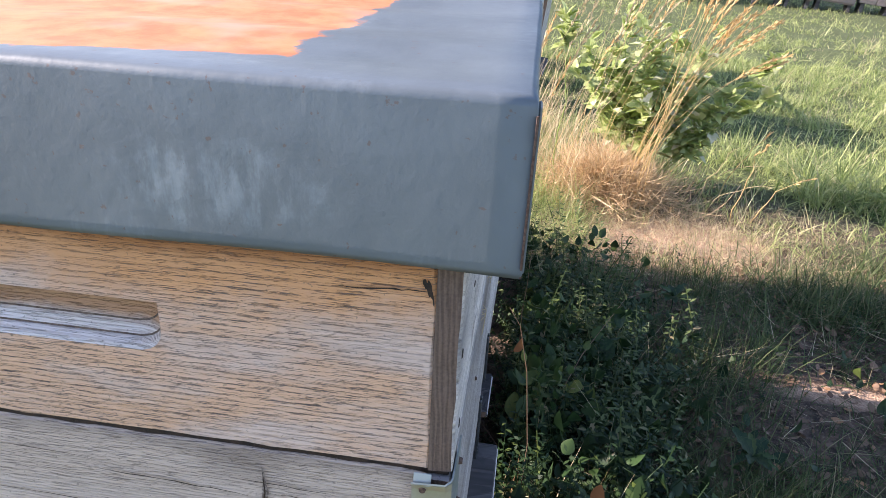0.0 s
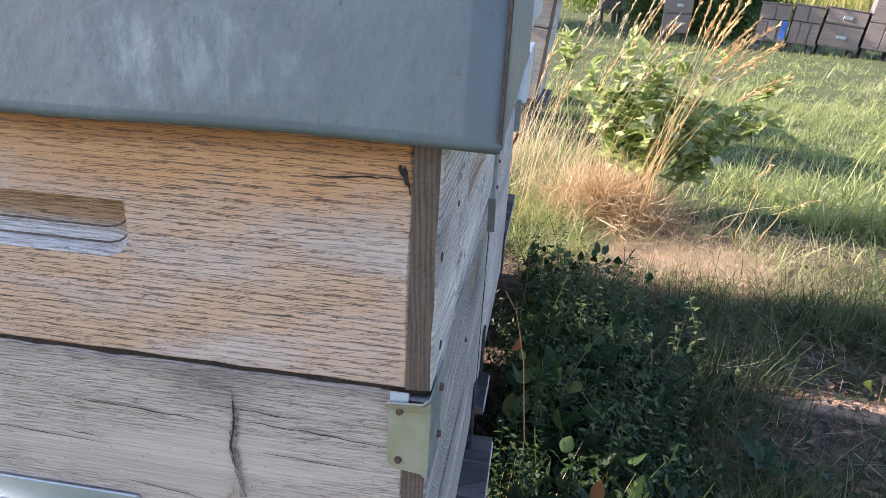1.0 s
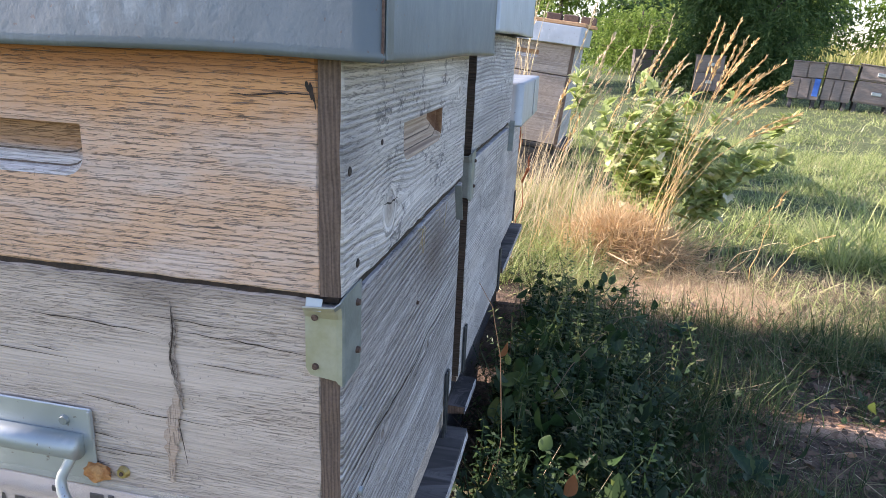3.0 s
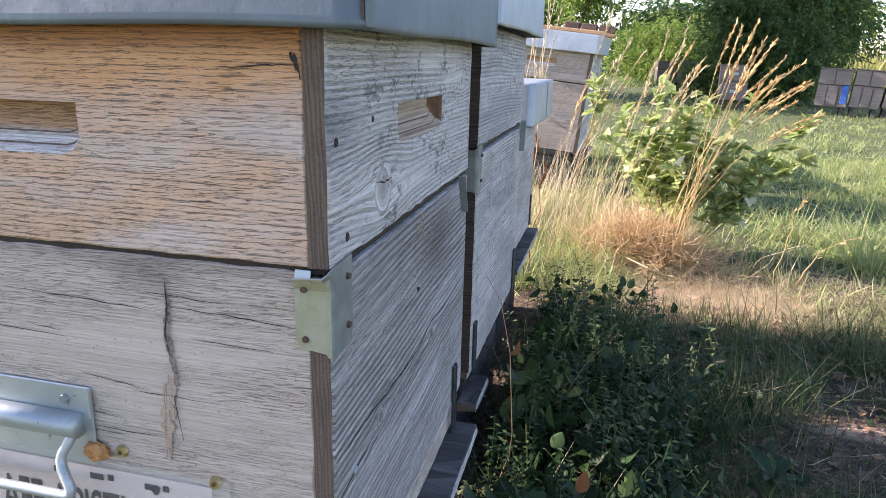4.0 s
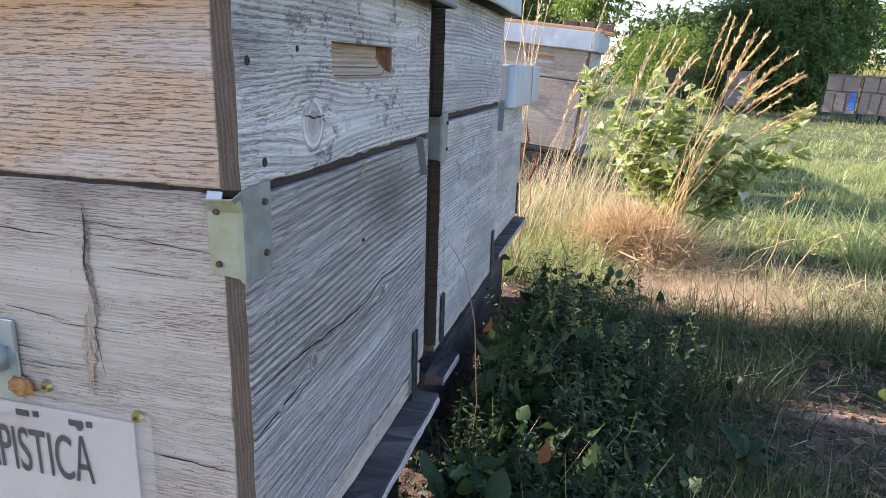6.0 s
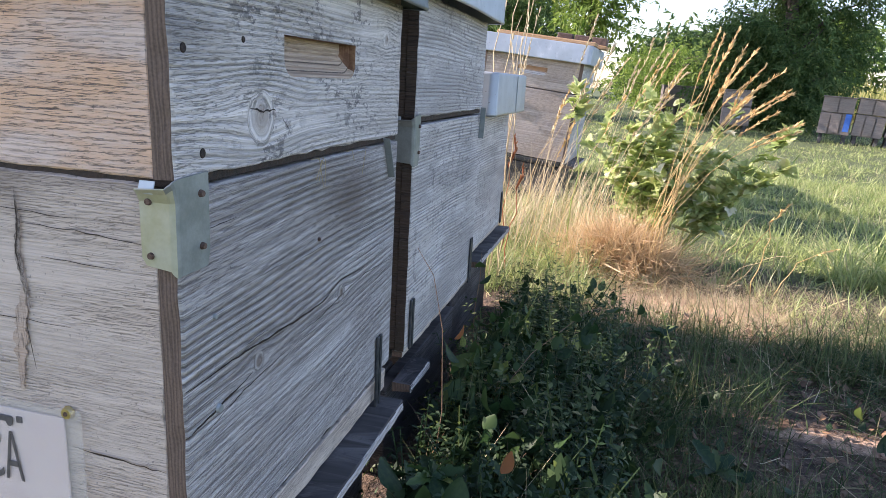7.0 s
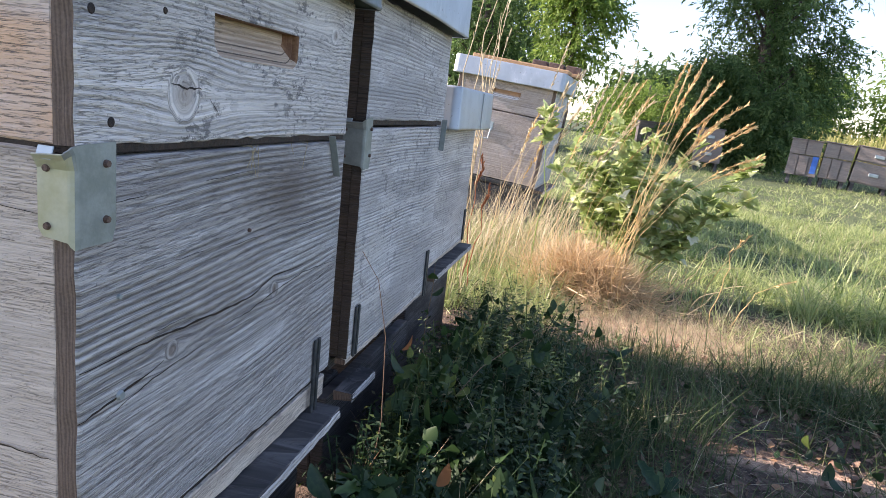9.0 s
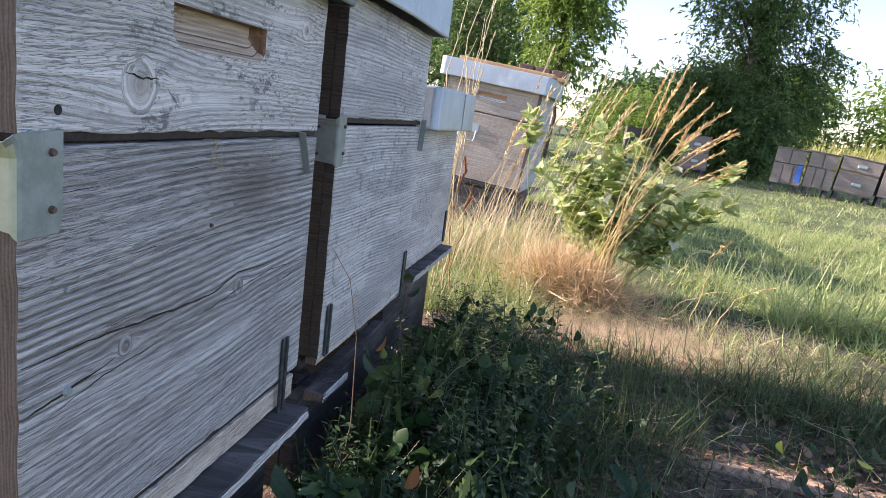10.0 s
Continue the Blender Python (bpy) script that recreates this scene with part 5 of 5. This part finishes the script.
def rosette(x, y, z, leaves, size, seed, label):
    """A low plant whose leaves spread from one point."""
    rnd = random.Random(seed)
    w = tagged(empty("rosette_weed", x, y, 0.0), label, "weed", "rosette weeds")
    part("stem", tube([(0, 0, 0), (0.004, 0.003, z * 0.6), (0, 0, z)], 0.0016, 6), M_IVY, w, smooth=True)
    for j in range(leaves):
        put_leaf(w, ROSE, M_BINDWEED, rnd, (0, 0, z - 0.002 * (j % 3)), size * rnd.uniform(0.7, 1.1), -rnd.uniform(0.7, 1.4), j * 2.4 + rnd.uniform(-0.3, 0.3))


ROSE = [leaf(0.20, 0.15, 0.30, 1, 9), leaf(0.23, 0.15, 0.2, 1, 9), leaf(0.18, 0.15, 0.45, 1, 9)]
rosette(0.085, 0.735, 0.19, 11, 0.045, 1, "dark green toothed rosette beside the landing board")
rosette(0.34, 0.92, 0.08, 9, 0.055, 3, "dark green toothed rosette in the shade")
rosette(0.52, 1.12, 0.06, 8, 0.06, 4, "dark green toothed rosette in the shade")
rosette(0.45, 1.72, 0.09, 9, 0.06, 5, "green toothed rosette at the shadow's edge")


def tall_weed(x, y, height, stems, seed, label, out=(0.08, 0.40), way=None, first=0.30):
    """A tall weed with branching stems and single, deeply cut leaves."""
    rnd, rng = random.Random(seed), np.random.default_rng(seed)
    w = tagged(empty("tall_weed", x, y, 0.0), label, "weed", "tall weeds")
    more = []
    for s in range(stems):
        a = rnd.uniform(0, 6.283) if way is None else rnd.gauss(way, 0.25)
        o, hh = rnd.uniform(*out), height * rnd.uniform(0.55, 1.0)
        pts = []
        for k in range(7):
            t = k / 6
            pts.append(Vector((o * math.cos(a) * t ** 1.3 + 0.01 * rnd.gauss(0, 1), o * 0.6 * math.sin(a) * t ** 1.3 + 0.01 * rnd.gauss(0, 1), hh * (t - 0.12 * t * t))))
        part("stem", tube(pts, 0.0030, 6, 0.4), M_WEED, w, smooth=True)
        for k in range(40):
            t = first + (1 - first) * rnd.uniform(0.0, 1.0) ** 0.8
            i = min(5, int(t * 6))
            p = pts[i].lerp(pts[i + 1], min(1, t * 6 - i))
            size = rnd.uniform(0.045, 0.095) * (1.2 - 0.45 * t)
            if k < 13 and s < 20:
                put_leaf(w, PINNATE, M_WEED_LEAF, rnd, p, size, -rnd.uniform(0.3, 1.9), rnd.uniform(0, 6.283))
            else:
                more.append((*p, size))
    more = np.array(more)
    m = len(more)
    v, f = strew(PINNATE, more[:, :3], rng.uniform(0, 6.283, m), -rng.uniform(0.3, 1.9, m), rng.normal(0, 0.5, m), more[:, 3], rng)
    tagged(sheet_mesh("foliage", v, f, M_WEED, w), kind="stuff")
    return w


tall_weed(0.48, 2.82, 0.82, 13, 31, "tall pale-green weed with jagged leaves in sunlight", (0.05, 0.34))
tall_weed(0.34, 2.90, 0.84, 6, 32, "tall pale-green weed with jagged leaves in sunlight", (0.05, 0.24))
tall_weed(0.12, 2.72, 0.98, 1, 37, "slender weed with a tuft of bright green leaves", (0.02, 0.04), None, 0.80)
tall_weed(0.56, 2.80, 0.74, 2, 36, "sprawling green weed with jagged leaves in sunlight", (0.34, 0.40), 0.1, 0.72)
tall_weed(0.55, 2.84, 0.60, 5, 38, "low green weed with jagged leaves in sunlight", (0.08, 0.24), -0.1, 0.45)


def seed_stalk(base, tip, curl, seed, heads=70, thick=0.0015, mat=M_STALK, label="tall golden dry grass stalk with a drooping seed head"):
    """A dry grass stalk that bends to its tip and carries a loose seed head."""
    rng = np.random.default_rng(seed)
    g = tagged(empty("grass_stalk", base[0], base[1], base[2]), label, "grass stalk", "dry grass stalks")
    e = Vector(tip) - Vector(base)
    kink = rng.normal(0, 0.006, (10, 2))
    pts = [tuple(Vector((e.x * (t ** 1.4) + kink[k][0] * (t > 0), e.y * t ** 1.4 + kink[k][1] * (t > 0), e.z * (t + curl * t * (1 - t))))) for k, t in enumerate([k / 9 for k in range(10)])]
    part("stalk", tube(pts, thick, 5, 0.35), mat, g, smooth=True)
    if not heads:
        return
    t = rng.uniform(0.76, 1.0, heads)
    i = np.minimum(8, (t * 9).astype(int))
    arr = np.array(pts)
    fr = (t * 9 - i)[:, None]
    pos = arr[i] * (1 - fr) + arr[i + 1] * fr
    d = arr[-1] - arr[-3]
    yaw = np.arctan2(d[1], d[0]) - 1.5708 + rng.normal(0, 0.5, heads)
    pit = -np.arctan2(np.hypot(d[0], d[1]), d[2]) + rng.normal(0, 0.22, heads)
    v, f = strew([leaf(0.11, 0.1, 0.1, 0, 4)], pos, yaw, pit, rng.uniform(0, 6.28, heads), np.stack([rng.uniform(0.012, 0.026, heads)] * 3, -1), rng)
    tagged(sheet_mesh("seed_head", v, f, mat, g), kind="stuff")


rnd = random.Random(5)
for k in range(20):
    bx, by = rnd.uniform(0.37, 0.47), rnd.uniform(2.58, 2.72)
    s = (k + rnd.random()) / 20
    seed_stalk((bx, by, 0.0), (0.58 + 0.33 * s, by + rnd.uniform(-0.02, 0.16), 0.97 - 0.28 * s + rnd.uniform(-0.09, 0.03)), 0.15 + 0.45 * s, 100 + k)
for k in range(26):
    bx, by = rnd.uniform(-0.12, 0.26), rnd.uniform(2.40, 2.95)
    seed_stalk((bx, by, 0.0), (bx + rnd.uniform(0.12, 0.34), by + rnd.uniform(-0.1, 0.2), rnd.uniform(0.5, 1.0)), 0.15, 200 + k, 45, 0.0013, M_STRAW if k % 3 else M_STALK, "tall pale dry grass stalk leaning over the hay")
for k in range(11):
    bx, by = rnd.uniform(-0.22, -0.10), rnd.uniform(2.22, 2.42)
    seed_stalk((bx, by, 0.0), (bx + rnd.uniform(-0.08, 0.12), by + rnd.uniform(-0.05, 0.1), rnd.uniform(0.8, 1.2)), 0.12, 300 + k, 12 * (k % 2), rnd.uniform(0.0016, 0.0034), M_STRAW, "bleached dead stem standing between the beehives")
for k in range(7):
    bx, by = rnd.uniform(0.62, 0.95), rnd.uniform(2.55, 2.85)
    seed_stalk((bx, by, 0.0), (bx + rnd.uniform(-0.02, 0.2), by + rnd.uniform(-0.2, 0.05), rnd.uniform(0.1, 0.36)), 0.5, 340 + k, 16 * (k % 2), 0.0022, M_STALK if k % 2 else M_STRAW, "bent dry stem beside the hay")
seed_stalk((-0.13, 2.46, 0.0), (-0.11, 2.47, 0.52), 0.1, 350, 90, 0.003, M_RUST_SEED, "dried dock stalk with rust-brown seeds")
seed_stalk((-0.10, 2.42, 0.0), (-0.06, 2.44, 0.42), 0.1, 351, 90, 0.003, M_RUST_SEED, "dried dock stalk with rust-brown seeds")


# ---- trees ----
def tree(x, y, height, spread, seed, leaves, mat, label, low=0.15, size=(0.10, 0.2), droop=0.5, trunk=0.22, bare_trunk=0.12):
    """Tapered trunk, limbs, and drooping shoots with narrow leaves that hang in uneven curtains with gaps."""
    rng = np.random.default_rng(seed)
    t = tagged(empty("tree", x, y, 0.0), label, "tree")
    part("trunk", tube([(0, 0, 0), (0.1, 0.05, height * 0.2), (-0.05, 0.1, height * 0.45), (0.1, 0, height * 0.75)], trunk, 12, 0.35), M_BARK, t, smooth=True)
    twigs, ways = [], []
    for k in range(34):
        a, z0 = rng.uniform(0, 6.283), height * rng.uniform(bare_trunk, 0.78)
        rr = spread * rng.uniform(0.5, 1.05) * (1 - 0.45 * (z0 / height) ** 2)
        rise = height * rng.uniform(0.02, 0.24)
        tip = (rr * math.cos(a), rr * math.sin(a), z0 + rise)
        mid = (tip[0] * 0.5, tip[1] * 0.5, z0 + rise * 0.75)
        part("limb", tube([(0, 0, z0), mid, tip], trunk * 0.2, 6, 0.2), M_BARK, t, smooth=True)
        for j in range(22):
            s = rng.uniform(-0.7, 1.05)
            twigs.append(np.array(mid) * (1 - s) + np.array(tip) * s + rng.normal(0, spread * 0.13, 3))
            ways.append((math.cos(a), math.sin(a), 0.3))
    twigs, ways = np.array(twigs), np.array(ways)
    each = 14
    n = leaves // each
    who = rng.integers(0, len(twigs), n)
    start = twigs[who] + rng.normal(0, spread * 0.06, (n, 3))
    d = ways[who] * rng.uniform(0.0, 0.9, (n, 1)) + rng.normal(0, 0.45, (n, 3)) - np.array((0, 0, droop * 1.3))
    d *= (rng.uniform(2.0, 5.5, n) * size[1] / np.linalg.norm(d, axis=1))[:, None]
    s = rng.uniform(0, 1, (n, each, 1))
    pos = (start[:, None] + d[:, None] * s - np.array((0, 0, 1)) * s * s * droop * size[1]).reshape(-1, 3)
    face = np.repeat(np.arctan2(d[:, 1], d[:, 0]) - 1.5708, each)
    pos, face = pos[pos[:, 2] > low], face[pos[:, 2] > low]
    n = len(pos)
    v, f = strew(WILLOW, pos, face + rng.normal(0, 0.9, n), -rng.uniform(1.1, 2.8, n), rng.normal(0, 0.7, n), rng.uniform(size[0], size[1], n), rng)
    sheet_mesh("crown", v, f, mat, t, smooth=False)
    return t


FINE = (0.07, 0.15)
tree(3.62, 17.2, 6.6, 1.7, 51, 46000, M_TREE, "dark-green willow tree over the far beehives", 0.15, FINE, bare_trunk=0.06)
tree(2.8, 16.6, 2.6, 1.0, 62, 20000, M_TREE, "dense dark bush behind the small beehive", 0.05, FINE, trunk=0.08, bare_trunk=0.04)
tree(3.75, 16.0, 1.7, 0.7, 63, 14000, M_TREE, "dense dark bush behind the far beehives", 0.05, FINE, trunk=0.07, bare_trunk=0.04)
tree(-2.7, 15.5, 8.5, 1.9, 52, 50000, M_TREE, "dark leafy tree behind the beehives", 0.4, FINE)
tree(-0.6, 13.6, 4.2, 0.8, 53, 9000, M_TREE_LIGHT, "young tree with light green narrow leaves", 0.9, (0.08, 0.17), trunk=0.05, bare_trunk=0.35)
tree(-4.6, 17.0, 9.0, 3.0, 55, 30000, M_TREE, "dark leafy tree behind the beehives", 0.4)
tree(1.6, 27.0, 3.0, 2.2, 54, 16000, M_TREE_LIGHT, "hazy bushes beyond the meadow", 0.1, trunk=0.08)
tree(13.5, 52.0, 6.0, 4.5, 56, 12000, M_TREE_LIGHT, "sunny bush beyond the field", 0.1, (0.3, 0.6))
tree(22.0, 50.0, 7.0, 5.0, 57, 12000, M_TREE_LIGHT, "sunny bush beyond the field", 0.1, (0.3, 0.6))
tree(3.0, 46.0, 4.6, 4.0, 58, 12000, M_TREE, "far tree beyond the field", 0.1, (0.3, 0.6))
tree(-8.0, 46.0, 9.0, 6.0, 59, 12000, M_TREE, "far tree beyond the field", 0.1, (0.3, 0.6))
tree(34.0, 48.0, 8.0, 6.0, 60, 12000, M_TREE, "far tree beyond the field", 0.1, (0.3, 0.6))
scatter("corn_field", BLADES, M_CORN, 14000, 5, 30, 24, 44, 0.9, 1.7, 61, "yellow-green field of tall corn", "field", 0.25, None, wide=2.2)


# ---- single small things on the ground ----
def lone_leaf(p, size, mat, pitch, yaw, label):
    ob = tagged(sheet_mesh("fallen_leaf", *OVATE[2], mat), label, "leaf")
    ob.matrix_world = Matrix.Translation(p) @ Euler((pitch, 0, yaw)).to_matrix().to_4x4() @ Matrix.Diagonal((size, size, size, 1))


lone_leaf((0.168, 0.832, 0.155), 0.034, M_ORANGE_LEAF, 0.9, 2.4, "dead orange leaf caught in the weeds")
lone_leaf((0.015, 1.13, 0.235), 0.032, M_ORANGE_LEAF, 0.9, 2.0, "dead orange leaf on the landing board")
